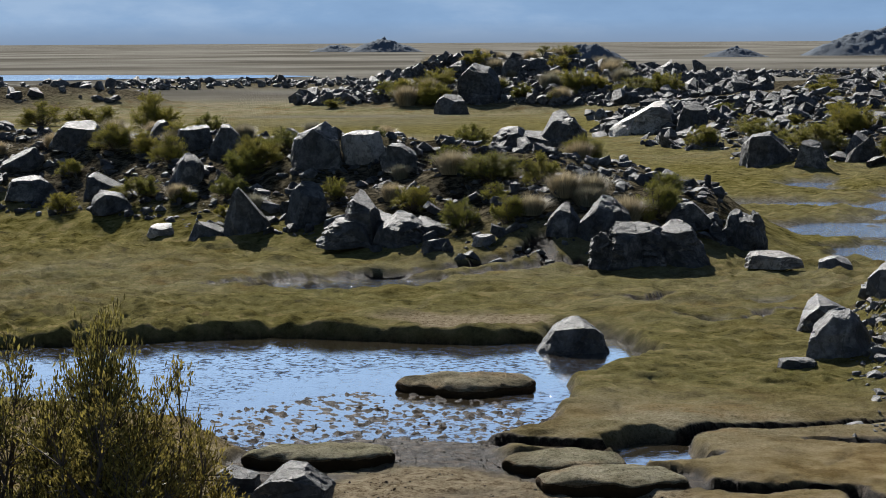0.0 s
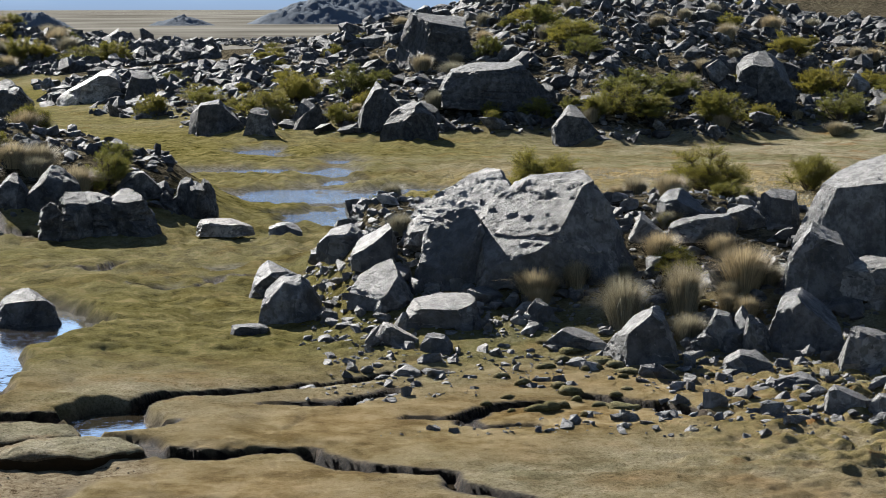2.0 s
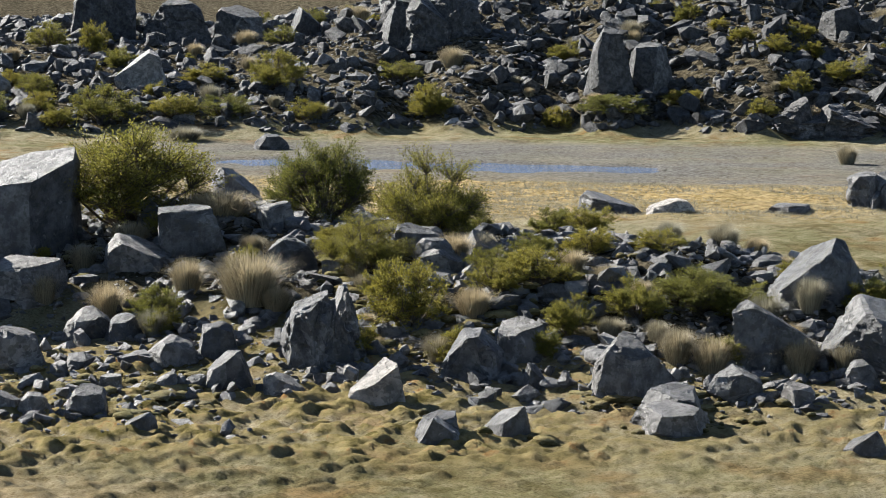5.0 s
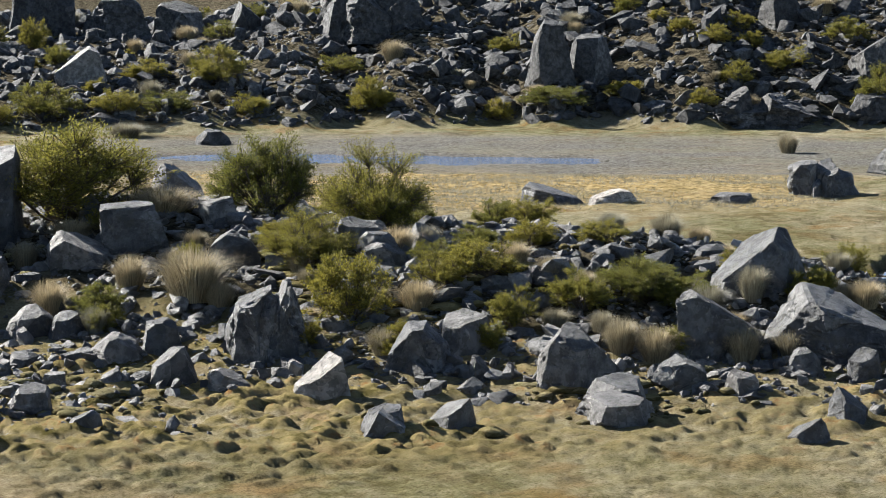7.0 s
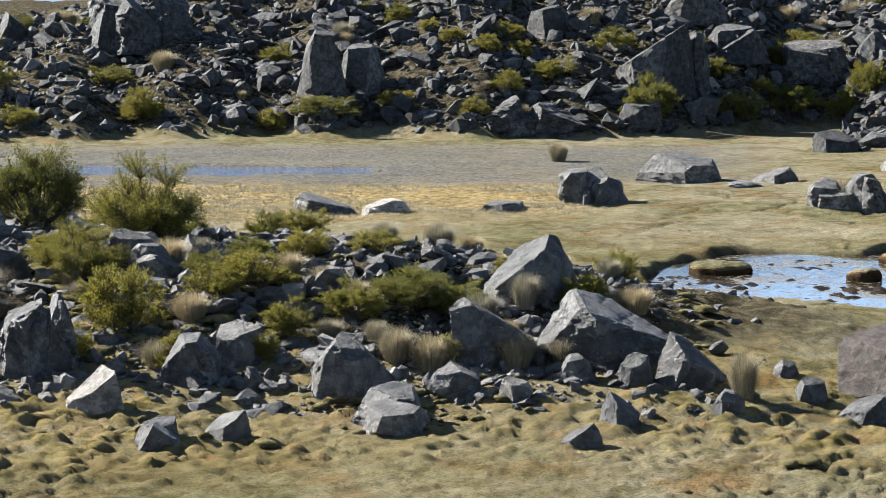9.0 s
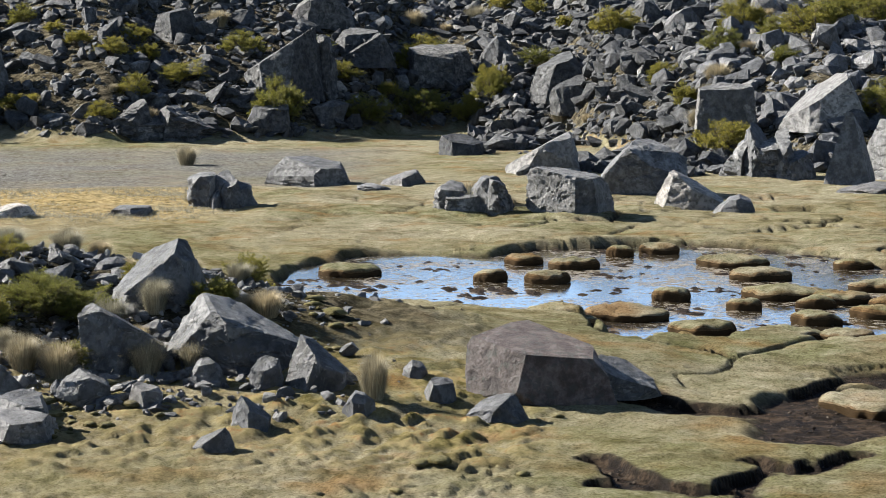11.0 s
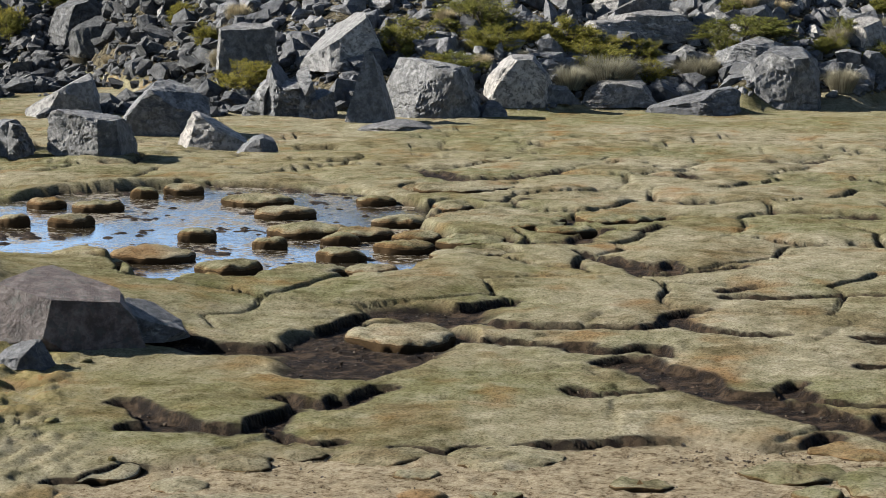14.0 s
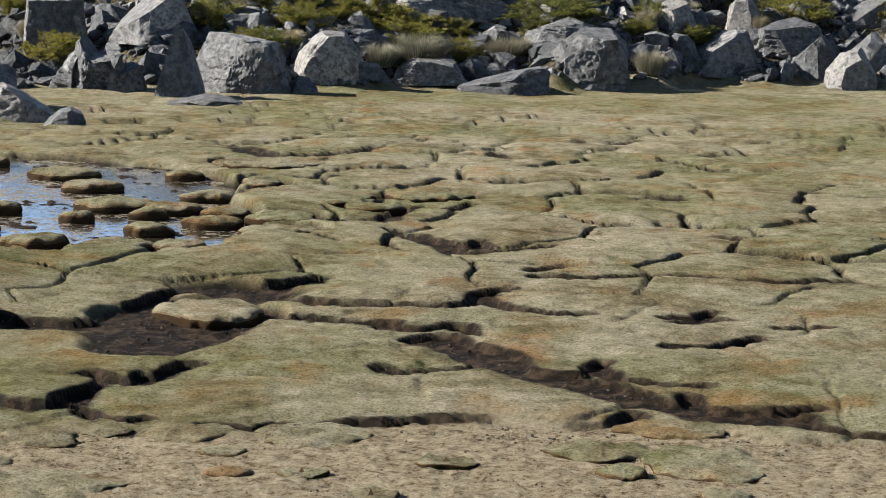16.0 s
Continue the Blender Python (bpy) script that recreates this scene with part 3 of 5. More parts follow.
    # cracks between the moss plates, with rolled edges
    crack_deep = np.zeros_like(x)
    crack_mud = np.zeros_like(x)
    for half, depth, line in CRACKS:
        xs, ys = [q[0] for q in line], [q[1] for q in line]
        at = (x > min(xs) - 2) & (x < max(xs) + 2) & (y > min(ys) - 2) & (y < max(ys) + 2)
        if not at.any():
            continue
        px, py = x[at], y[at]
        wx, wy = px + 0.16 * fbm(px * 1.5, py * 1.5, 3, 43), py + 0.16 * fbm(px * 1.5, py * 1.5, 3, 47)
        wide_ = half * np.where(px > 15, 0.72, 0.62) * (1 + 0.5 * vnoise(px * 1.1, py * 1.1, seed=45))
        off = line_gap(wx, wy, line)
        cut = ease(wide_ + 0.035, wide_ - 0.025, off)
        crack_deep[at] = np.maximum(crack_deep[at], 0.8 * depth * cut + 0.028 * ease(wide_ + 0.40, wide_, off) * (1 - cut))
        crack_mud[at] = np.maximum(crack_mud[at], ease(wide_ + 0.10, wide_ + 0.02, off))
    z = z - crack_deep
    z = np.where((x > 15) & (crack_deep > 0.05), np.maximum(z, -0.098), z)
    # hollows round the single cushions
    moat = np.zeros_like(x)
    for px, py, a, b, turn in CUSHIONS:
        c, s = math.cos(radians(turn)), math.sin(radians(turn))
        u, v = (x - px) * c + (y - py) * s, -(x - px) * s + (y - py) * c
        moat = np.maximum(moat, ease(1.16, 1.06, np.sqrt((u / (a + 0.12)) ** 2 + (v / (b + 0.12)) ** 2)))
    z = z * (1 - moat) + moat * (-0.115 + 0.02 * hum)
    rim = np.interp(az, (50, 52.9, 55, 56.5, 58.4, 60, 62.6, 66.5, 70.6, 72.2, 75, 80), (13, 18.2, 18.9, 19.1, 19.4, 19.7, 19.5, 19.9, 19.9, 20.3, 20, 20))
    bare = ease(0.12, -0.12, r - rim + 0.6 * fbm(x * 0.8, y * 0.8, 3, 44)) * ease(50, 54, az)
    dry = np.maximum(ease(0.0, 0.6, pool_depth(x, y, DRY, 9, 0.8)), bare) * flat
    z = z * (1 - 0.9 * dry * (1 - rough_zone)) + 0.9 * dry * (1 - rough_zone) * (-0.055 + 0.028 * hum + 0.022 * fbm(x * 1.7, y * 1.7, 3, 48) + 0.012 * vnoise(x * 16, y * 16, seed=49))
    # pools and wet mud
    pw, ps, pm = pool_depth(x, y, WATER, 3), pool_depth(x, y, STREAM, 7, 0.8), pool_depth(x, y, MUD, 9, 0.5)
    z = z + 0.065 * ease(-1.3, -0.25, pw) * flat * ease(39, 35, r)
    in_w, in_s, in_m = ease(0.0, 1.0, pw / (0.10 + r * r * np.where(x > 15, 0.00005, 0.00012))), ease(0.0, 0.5, ps), ease(0.0, 0.3, pm)
    z = z * (1 - in_w) + in_w * (-0.20 + ease(15, 25, x) * (0.022 + 0.12 * fbm(x * 8.0, y * 4.5, 2, 51) + 0.08 * fbm(x * 0.9, y * 0.9, 2, 52)))
    z = z * (1 - in_s * (1 - in_w)) + in_s * (1 - in_w) * (-0.165 - 0.05 * ease(20, 28, x) + 0.12 * fbm(x * 0.9, y * 1.3, 5, 53))
    wob = 1.6 * fbm(x * 0.25, y * 0.25, 3, 58)
    bar = ease(26.5, 28, az) * ease(51, 47, az) * ease(57, 58.5, r + wob) * ease(76, 73, r + wob) * flat
    z = z * (1 - bar * (1 - in_s)) + bar * (1 - in_s) * (-0.07 + 0.05 * fbm(x * 0.7, y * 0.7, 3, 59))
    flat_mud = ease(0.0, 0.4, pool_depth(x, y, SHALLOW, 5, 0.5))
    z = z * (1 - flat_mud) + flat_mud * (-0.143 + 0.075 * fbm(x * 15.0, y * 16.0, 3, 55))
    free = (1 - in_w) * (1 - in_s)
    z = z * (1 - in_m * free) + in_m * free * (-0.085 + 0.05 * fbm(x * 1.4, y * 1.4, 4, 57) + 0.03 * fbm(x * 9, y * 9, 3, 58))
    cover = {}
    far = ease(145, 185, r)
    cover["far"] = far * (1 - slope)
    cover["soil"] = ease(0.25, 0.8, high + 10 * ease(60, 66, r)) * np.clip(slope * ease(500, 350, r) - 0.25 * fbm(x * 0.6, y * 0.6, 3, 61), 0, 1) * ease(0.12, 0.35, high)
    band = ease(12, 17, az) * ease(47, 43, az) * ease(45, 50, r) * ease(62, 58.5, r) * (1 - ease(0.0, 0.3, slope))
    cover["straw"] = np.clip(band * (0.9 + 0.9 * fbm(x * 0.35, y * 0.5, 3, 67)), 0, 1)
    cover["gravel"] = np.clip(in_s + bar * (0.85 + 0.5 * fbm(x * 0.3, y * 0.6, 3, 60)), 0, 1) * 0.92 + 0.6 * ease(110, 125, r) * ease(190, 150, r) * ease(3, -3, az) * ease(-0.1, 0.3, fbm(x * 0.05, y * 0.2, 3, 71))
    cover["lush"] = np.clip(ease(26, 6, az) * (0.05 + 0.7 * ease(25, 28.5, r)) + 0.6 * fbm(x * 0.12, y * 0.12, 3, 73), 0, 1) * ease(150, 110, r)
    cover["tufted"] = np.clip((np.abs(hum) - 0.10) / 0.16, 0, 1) * rough_zone * np.clip(0.25 + tuft_zone, 0, 1) * ease(20.0, 22.5, r)
    cover["tan"] = np.clip(0.55 + 0.8 * fbm(x * 0.35, y * 0.35, 3, 74), 0, 1) * (ease(30, 16, az) + 0.35 * ease(50, 40, az) * ease(14, 22, az)).clip(0, 1) * ease(28.5, 26, r)
    cover["dry"] = dry * (1 - in_w) * ease(-0.14, -0.08, z)
    cover["mud"] = np.clip(np.maximum.reduce([in_w, in_m * free, crack_mud, gap_mud, in_s * 0.12, moat, flat_mud]), 0, 1) * (1 - cover["dry"])
    return z, cover


GRID = {}


def build_ground():
    down = np.concatenate([np.arange(1130, 720, -2.0), np.arange(720, 330, -1.5), np.arange(330, 160, -2.5), np.arange(160, 18, -4.0)])
    radii = np.concatenate([[0.02, 1.5, 4, 7, 10, 12, 14, 14.8], EYE * 4100 / down, [1100, 1400, 1800, 2400, 3200, 4000, 4900]])
    turns = np.concatenate([np.arange(-12.5, 80.0, 0.084), np.arange(80.5, 346.8, 2.0)])
    a, b = np.meshgrid(np.radians(turns), radii)
    x, y = b * np.sin(a), b * np.cos(a)
    z, cover = surface(x, y)
    rows, cols = x.shape
    verts = np.concatenate([np.stack([x.ravel(), y.ravel(), z.ravel()], 1), [[0, 0, z[0].mean()]]])
    i = np.arange(rows * cols).reshape(rows, cols)
    j = np.roll(i, -1, 1)
    quads = np.stack([i[:-1], j[:-1], j[1:], i[1:]], -1).reshape(-1, 4)[:, ::-1]
    k = np.arange(cols // 2 - 1)
    quads = np.concatenate([quads, np.stack([k, k + 1, cols - 2 - k, cols - 1 - k], 1)])
    me = mesh_from("ground", verts, quads, GROUND, True)
    GRID["r"], GRID["a"], GRID["z"] = radii, turns, z
    for name, field in cover.items():
        at = me.attributes.new(name, "FLOAT", "POINT")
        at.data.foreach_set("value", np.concatenate([field.ravel(), [0]]).astype(np.float32))
    return tagged(new("ground", me), "mossy cushion bog rising into stony slopes and pale plain", "ground", kind="structure")


ground = build_ground()


def heights(x, y):
    """Height of the built ground under many places at once."""
    r, a, z = GRID["r"], GRID["a"], GRID["z"]
    i = np.clip(np.searchsorted(r, np.hypot(x, y)) - 1, 0, len(r) - 2)
    j = np.clip(np.searchsorted(a, np.degrees(np.arctan2(x, y))) - 1, 0, len(a) - 2)
    u = np.clip((np.hypot(x, y) - r[i]) / (r[i + 1] - r[i]), 0, 1)
    return z[i, j] * (1 - u) + z[i + 1, j] * u


def height(x, y):
    return float(heights(np.array([float(x)]), np.array([float(y)]))[0])


WATER_Z = -0.13


def build_water(name, x0, x1, y0, y1, z, label, mat, oval=False):
    nx, ny = 40, 40
    gx, gy = np.meshgrid(np.linspace(x0, x1, nx), np.linspace(y0, y1, ny))
    if oval:
        u = (2 * gx - x0 - x1) / (x1 - x0)
        gy = (y0 + y1) / 2 + (gy - (y0 + y1) / 2) * np.sqrt(np.clip(1.0001 - u * u, 0, 1)) * (1 + 0.25 * vnoise(gx * 0.12, gy * 0, seed=85))
    i = np.arange(nx * ny).reshape(ny, nx)
    quads = np.stack([i[:-1, :-1], i[:-1, 1:], i[1:, 1:], i[1:, :-1]], -1).reshape(-1, 4)
    me = mesh_from(name, np.stack([gx.ravel(), gy.ravel(), np.full(gx.size, z)], 1), quads, mat, True)
    return tagged(new(name, me), label, "water", kind="structure")


build_water("water_pool", -9, 9, 20, 42, WATER_Z, "shallow bog pool reflecting pale blue sky", WATER_M)
build_water("water_hummock_pool", 17, 45, 11, 36, WATER_Z, "still pool dotted with moss hummocks", CALM_M)
build_water("water_stream", 2, 60, 36.2, 72, WATER_Z, "thin braided stream over gravel beyond the bank", STREAM_M)

# ---------------------------------------------------------------- distance
def build_mountains():
    # Glowing backdrop: distance haze painted as blue emission, greyer towards the foot.
    m, n, l, p = material("hazy_mountain")
    at = coords(n, l)
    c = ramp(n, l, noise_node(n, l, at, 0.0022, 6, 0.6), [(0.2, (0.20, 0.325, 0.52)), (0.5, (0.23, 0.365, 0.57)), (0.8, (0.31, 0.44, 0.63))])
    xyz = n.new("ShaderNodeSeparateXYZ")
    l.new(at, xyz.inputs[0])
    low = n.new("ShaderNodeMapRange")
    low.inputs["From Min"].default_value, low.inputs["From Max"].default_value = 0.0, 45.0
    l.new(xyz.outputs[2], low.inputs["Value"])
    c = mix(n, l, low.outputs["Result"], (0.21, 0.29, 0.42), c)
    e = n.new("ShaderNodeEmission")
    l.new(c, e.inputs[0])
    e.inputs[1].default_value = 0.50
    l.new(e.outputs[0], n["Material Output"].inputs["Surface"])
    turns = np.arange(-60, 120, 0.5)
    verts, rows = [], 7
    for k in range(rows):
        s = k / (rows - 1)
        for az in turns:
            r = 4300 + 500 * s
            top = 190 + 90 * float(fbm(np.array([az * 0.06]), np.array([0.3]), 4, 81)[0])
            x, y = polar(az, r)
            verts.append((x, y, -3 + s * top + 10 * s * float(vnoise(np.array([az * 0.5]), np.array([s * 3.0]), seed=83)[0])))
    c_ = len(turns)
    i = np.arange(rows * c_).reshape(rows, c_)
    quads = np.stack([i[:-1, :-1], i[:-1, 1:], i[1:, 1:], i[1:, :-1]], -1).reshape(-1, 4)
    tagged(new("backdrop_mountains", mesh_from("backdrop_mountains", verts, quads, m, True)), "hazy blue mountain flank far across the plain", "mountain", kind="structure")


build_mountains()


def far_hill(az, r, wide, tall, seed):
    gx, gy = np.meshgrid(np.linspace(-1, 1, 90), np.linspace(-1, 1, 45))
    d = np.sqrt(gx ** 2 + gy ** 2)
    z = 1.25 * tall * np.clip(1 - d, 0, 1) ** 0.8 * (1 + 0.30 * fbm(gx * 2.5 + seed, gy * 2.5, 3, 87) + 0.15 * fbm(gx * 18 + seed, gy * 18, 4, 88)) - 0.22 * tall
    i = np.arange(gx.size).reshape(gx.shape)
    quads = np.stack([i[:-1, :-1], i[:-1, 1:], i[1:, 1:], i[1:, :-1]], -1).reshape(-1, 4)
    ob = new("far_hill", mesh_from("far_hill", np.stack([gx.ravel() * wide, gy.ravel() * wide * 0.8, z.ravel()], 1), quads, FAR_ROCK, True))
    ob.matrix_world = pose(*polar(az, r), 0, 0, 0, -az)
    tagged(ob, "rocky hill on the far plain, coloured with blue haze", "hill", "hills of the far plain", "structure")


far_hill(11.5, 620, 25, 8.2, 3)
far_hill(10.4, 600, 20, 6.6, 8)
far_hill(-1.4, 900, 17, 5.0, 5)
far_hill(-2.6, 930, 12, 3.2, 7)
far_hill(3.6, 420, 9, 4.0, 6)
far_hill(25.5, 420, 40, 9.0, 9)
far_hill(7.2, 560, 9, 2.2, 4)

lake = build_water("water_far_lake", -130, -15, 256, 298, 0.06, "thin bright lake far out on the plain", WATER_M, True)


# ---------------------------------------------------------------- rocks
def cut_block(planes):
    """The convex block that is left inside the planes (normal, distance), as triangles."""
    bm = bmesh.new()
    bmesh.ops.create_cube(bm, size=5.0)
    for n, d in planes:
        n = Vector(n).normalized()
        res = bmesh.ops.bisect_plane(bm, geom=bm.verts[:] + bm.edges[:] + bm.faces[:], plane_co=n * float(d), plane_no=n, clear_outer=True)
        rim = [e for e in res["geom_cut"] if isinstance(e, bmesh.types.BMEdge)]
        if len(rim) > 2:
            bmesh.ops.contextual_create(bm, geom=rim)
    bmesh.ops.remove_doubles(bm, verts=bm.verts, dist=0.004)
    bmesh.ops.triangulate(bm, faces=bm.faces)
    bmesh.ops.recalc_face_normals(bm, faces=bm.faces)
    bm.verts.index_update()
    v = np.array([q.co for q in bm.verts])
    f = np.array([[q.index for q in t.verts] for t in bm.faces])
    bm.free()
    return v, f


def refine(v, f, longest):
    """Halve the long edges until none is longer than this."""
    for _ in range(9):
        e = np.sort(np.concatenate([f[:, [0, 1]], f[:, [1, 2]], f[:, [2, 0]]]), 1)
        edges, back = np.unique(e, axis=0, return_inverse=True)
        split = np.linalg.norm(v[edges[:, 0]] - v[edges[:, 1]], axis=1) > longest
        if not split.any():
            break
        mid = np.full(len(edges), -1)
        mid[split] = len(v) + np.arange(split.sum())
        v = np.concatenate([v, (v[edges[split, 0]] + v[edges[split, 1]]) / 2])
        m = mid[back.ravel()].reshape(3, -1).T
        k = (m >= 0).sum(1)
        out = [f[k == 0]]
        for c in range(3):
            a, b, o = f[:, c], f[:, (c + 1) % 3], f[:, (c + 2) % 3]
            ab, bo, oa = m[:, c], m[:, (c + 1) % 3], m[:, (c + 2) % 3]
            one = (k == 1) & (ab >= 0)
            out += [np.stack([a, ab, o], 1)[one], np.stack([ab, b, o], 1)[one]]
            two = (k == 2) & (oa < 0)
            out += [np.stack([ab, b, bo], 1)[two], np.stack([a, ab, bo], 1)[two], np.stack([a, bo, o], 1)[two]]
        all_ = k == 3
        ab, bo, oa = m[all_].T if all_.any() else (np.zeros(0, int),) * 3
        a, b, o = f[all_].T if all_.any() else (np.zeros(0, int),) * 3
        out += [np.stack(q, 1) for q in ((a, ab, oa), (ab, b, bo), (oa, bo, o), (ab, bo, oa))]
        f = np.concatenate(out)
    return v, f


def one_block(rng, shape):
    """Planes of one broken block: near-upright faces all round, a crown of the shape's kind, chipped corners."""
    planes = [((0, 0, -1), 0.7)]
    sides = rng.randint(5, 8)
    for k in range(sides):
        t = 2 * math.pi * (k + rng.uniform(-0.3, 0.3)) / sides
        front = max(0.0, -math.sin(t))
        planes.append(((math.cos(t), math.sin(t), rng.uniform(-0.05, 0.6) * (1 - front) + rng.uniform(-0.2, 0.3) * front), rng.uniform(0.70, 1.0)))
    g, h = rng.uniform(0.5, 1.0, 2)
    if shape == "gable":
        planes += [((g, rng.uniform(-0.3, 0.1), 1), rng.uniform(0.5, 0.65)), ((-h, rng.uniform(-0.3, 0.1), 1), rng.uniform(0.5, 0.65)), ((rng.uniform(-0.25, 0.25), rng.uniform(-0.3, 0.0), 1), rng.uniform(0.45, 0.58))]
    elif shape in ("rise_left", "rise_right"):
        sign = 1 if shape == "rise_left" else -1
        planes += [((sign * (0.3 + 0.5 * g), rng.uniform(-0.3, 0.05), 1), 0.40), ((-sign * (1.2 + h), rng.uniform(-0.2, 0.2), 1), 0.95)]
    elif shape == "lean":
        planes += [((-0.5, -0.75, 1), 0.40), ((0.9, 0.0, 0.5), 0.85)]
    elif shape == "tilted":
        planes += [((-0.26, -0.24, 1), 0.60), ((0.9, -0.1, 0.35), 0.95), ((0.05, -1, -0.12), 0.8)]
    elif shape == "upright":
        planes += [((0.25 * (g - 0.7), -0.1, 1), 0.62), ((g, 0.0, 1.0), 0.80), ((-h, 0.0, 1.0), 0.78), ((0.1, -1.0, 0.8), 0.82)]
    elif shape == "spire":
        planes += [((1.0, -0.1, 0.32), 0.42), ((-1.0, 0.1, 0.30), 0.40), ((0.1, -1, 0.3), 0.45), ((0.3, 0.4, 1), 1.0)]
    else:
        planes += [((rng.uniform(-0.22, 0.22), rng.uniform(-0.34, 0.02), 1), rng.uniform(0.5, 0.65))]
    v, f = cut_block(planes)
    chips = []
    for k in range(4 if shape in ("block", "tilted", "spire") else 13):
        n = rng.normal(size=3) * (1, 1, 0.7) + (0, 0, 0.35)
        n /= np.linalg.norm(n)
        chips.append((tuple(n), float((v @ n).max()) * (rng.uniform(0.72, 0.90) if k < 7 else rng.uniform(0.86, 0.96))))
    return cut_block(planes + chips)


SHAPES = ("slab", "gable", "rise_left", "rise_right", "slab", "gable")


def rock_shape(step, seed, shape="slab", rough=0.03):
    """A broken rock in a unit box: x and y -0.5 to 0.5, z 0 to 1. step: how fine the mesh is."""
    rng = np.random.RandomState(seed)
    if shape == "craggy":
        vs, fs, base = [], [], 0
        for k in range(5):
            v, f = one_block(rng, SHAPES[rng.randint(6)])
            v = (v - (v.min(0) + v.max(0)) / 2) / (v.max(0) - v.min(0)) * 2
            v = v * (rng.uniform(0.35, 0.6), rng.uniform(0.4, 0.7), rng.uniform(0.5, 1.0)) + (-0.62 + 0.31 * k + rng.uniform(-0.1, 0.1), rng.uniform(-0.35, 0.35), 0)
            v[:, 2] -= v[:, 2].min()
            vs.append(v)
            fs.append(f + base)
            base += len(v)
        v, f = np.concatenate(vs), np.concatenate(fs)
    else:
        v, f = one_block(rng, shape)
    lo, hi = v.min(0), v.max(0)
    v = (v - (lo + hi) / 2) / (hi - lo)
    p, f = refine(v, f, step)
    off = rng.uniform(0, 50)
    q = p * 2.6 + off
    bumps = fbm(q[:, 0], q[:, 1], 4, 91, q[:, 2])
    q = p * (2.0, 2.0, 5.5) + off
    cleft = np.abs(fbm(q[:, 0], q[:, 1], 4, 93, q[:, 2]))
    q = p * 16 + off
    fine_ = fbm(q[:, 0], q[:, 1], 3, 95, q[:, 2])
    p = p * (1 + rough * (2.0 * bumps - 0.8 * ease(0.07, 0.0, cleft) + 0.9 * fine_))[:, None]
    lo, hi = p.min(0), p.max(0)
    p = (p - (lo + hi) / 2) / (hi - lo)
    p[:, 2] += 0.5
    return p, f


def boulder(x, y, wide, tall, seed, kind="plain"):
    words = kind.split()
    pale, red = "pale" in words, "block" in words
    shape = words[-1] if words[-1] not in ("plain", "pale") else SHAPES[seed % 6]
    az, r = math.degrees(math.atan2(x, y)), math.hypot(x, y)
    wide, tall = wide * 1.06, tall * 0.97
    deep = wide * (0.9 if shape in ("upright", "spire") else 0.8)
    sink = 0.22 * tall
    p, f = rock_shape(max(0.045, min(0.15, 0.0026 * r / wide)), seed + 100, shape, 0.085 if shape == "craggy" else 0.02 if shape in ("block", "tilted") else 0.05)
    p = p * (wide, deep, tall + sink)
    # Past az 56 the slope takes the lighter rock, standing in for sunlight.
    me = mesh_from("boulder", p, f, PALE if pale else RED_ROCK if red else ROCK if az > 56 or az > 9 and r < 69 else SHADED_ROCK, True)
    me.set_sharp_from_angle(angle=radians(20))
    ob = new("boulder", me)
    ob.matrix_world = pose(x, y, height(x, y) - sink, 0, 0, -az)
    says = {"upright": "tall dark grey boulder standing on the slope", "spire": "pointed grey rock spire among boulders", "craggy": "low craggy dark boulder mass split by clefts",
            "tilted": "huge pale-topped grey boulder with a tilted flat crown", "block": "large flat-topped grey boulder with reddish shaded face",
            "lean": "angular grey boulder with one long sloping face", "gable": "angular grey boulder with a ridged crown", "rise_left": "angular grey boulder with one long sloping back", "rise_right": "angular grey boulder with one long sloping back"}
    tagged(ob, "pale sunlit angular boulder bedded in the moss" if pale else says.get(shape, "large flat-topped grey boulder with cracked faces" if wide > 1.5 else "angular grey boulder among smaller stones"), "boulder", "boulders of the bog")
    return ob


boulder(-9.75, 55.11, 1.29, 0.50, 1, "slab")
boulder(-7.79, 53.71, 1.06, 0.58, 2, "plain")
boulder(-10.42, 57.43, 1.14, 0.52, 3, "plain")
boulder(-9.15, 58.34, 1.43, 0.68, 4, "slab")
boulder(-5.13, 54.93, 0.81, 0.78, 5, "upright")
boulder(-6.04, 56.54, 0.97, 0.58, 6, "plain")
boulder(-7.03, 58.49, 0.72, 0.45, 7, "plain")
boulder(-2.84, 52.15, 1.14, 0.93, 8, "gable")
boulder(-1.75, 52.03, 1.01, 0.66, 9, "pale slab")
boulder(-0.98, 51.10, 0.81, 0.55, 10, "gable")
boulder(-4.06, 48.19, 1.00, 0.93, 11, "rise_left")
boulder(-2.87, 48.11, 0.88, 0.92, 12, "slab")
boulder(-1.11, 45.71, 2.65, 0.99, 13, "craggy")
boulder(-4.89, 48.22, 0.83, 0.37, 14, "plain")
boulder(-6.00, 49.10, 0.60, 0.28, 15, "pale slab")
boulder(-7.41, 51.91, 1.02, 0.47, 16, "gable")
boulder(-5.87, 53.00, 0.78, 0.68, 17, "plain")
boulder(0.77, 44.02, 0.45, 0.20, 18, "pale slab")
boulder(2.33, 44.03, 0.70, 0.56, 19, "plain")
boulder(3.08, 43.94, 1.18, 0.79, 20, "gable")
boulder(3.82, 42.57, 2.17, 0.76, 21, "craggy")
boulder(5.56, 43.99, 1.19, 0.68, 22, "craggy")
boulder(4.75, 44.49, 0.87, 0.46, 23, "plain")
boulder(6.06, 42.19, 1.04, 0.27, 24, "pale slab")
boulder(7.10, 41.63, 0.62, 0.26, 25, "plain")
boulder(1.78, 32.17, 1.10, 0.56, 26, "gable")
boulder(3.63, 86.47, 3.77, 1.65, 27, "craggy")
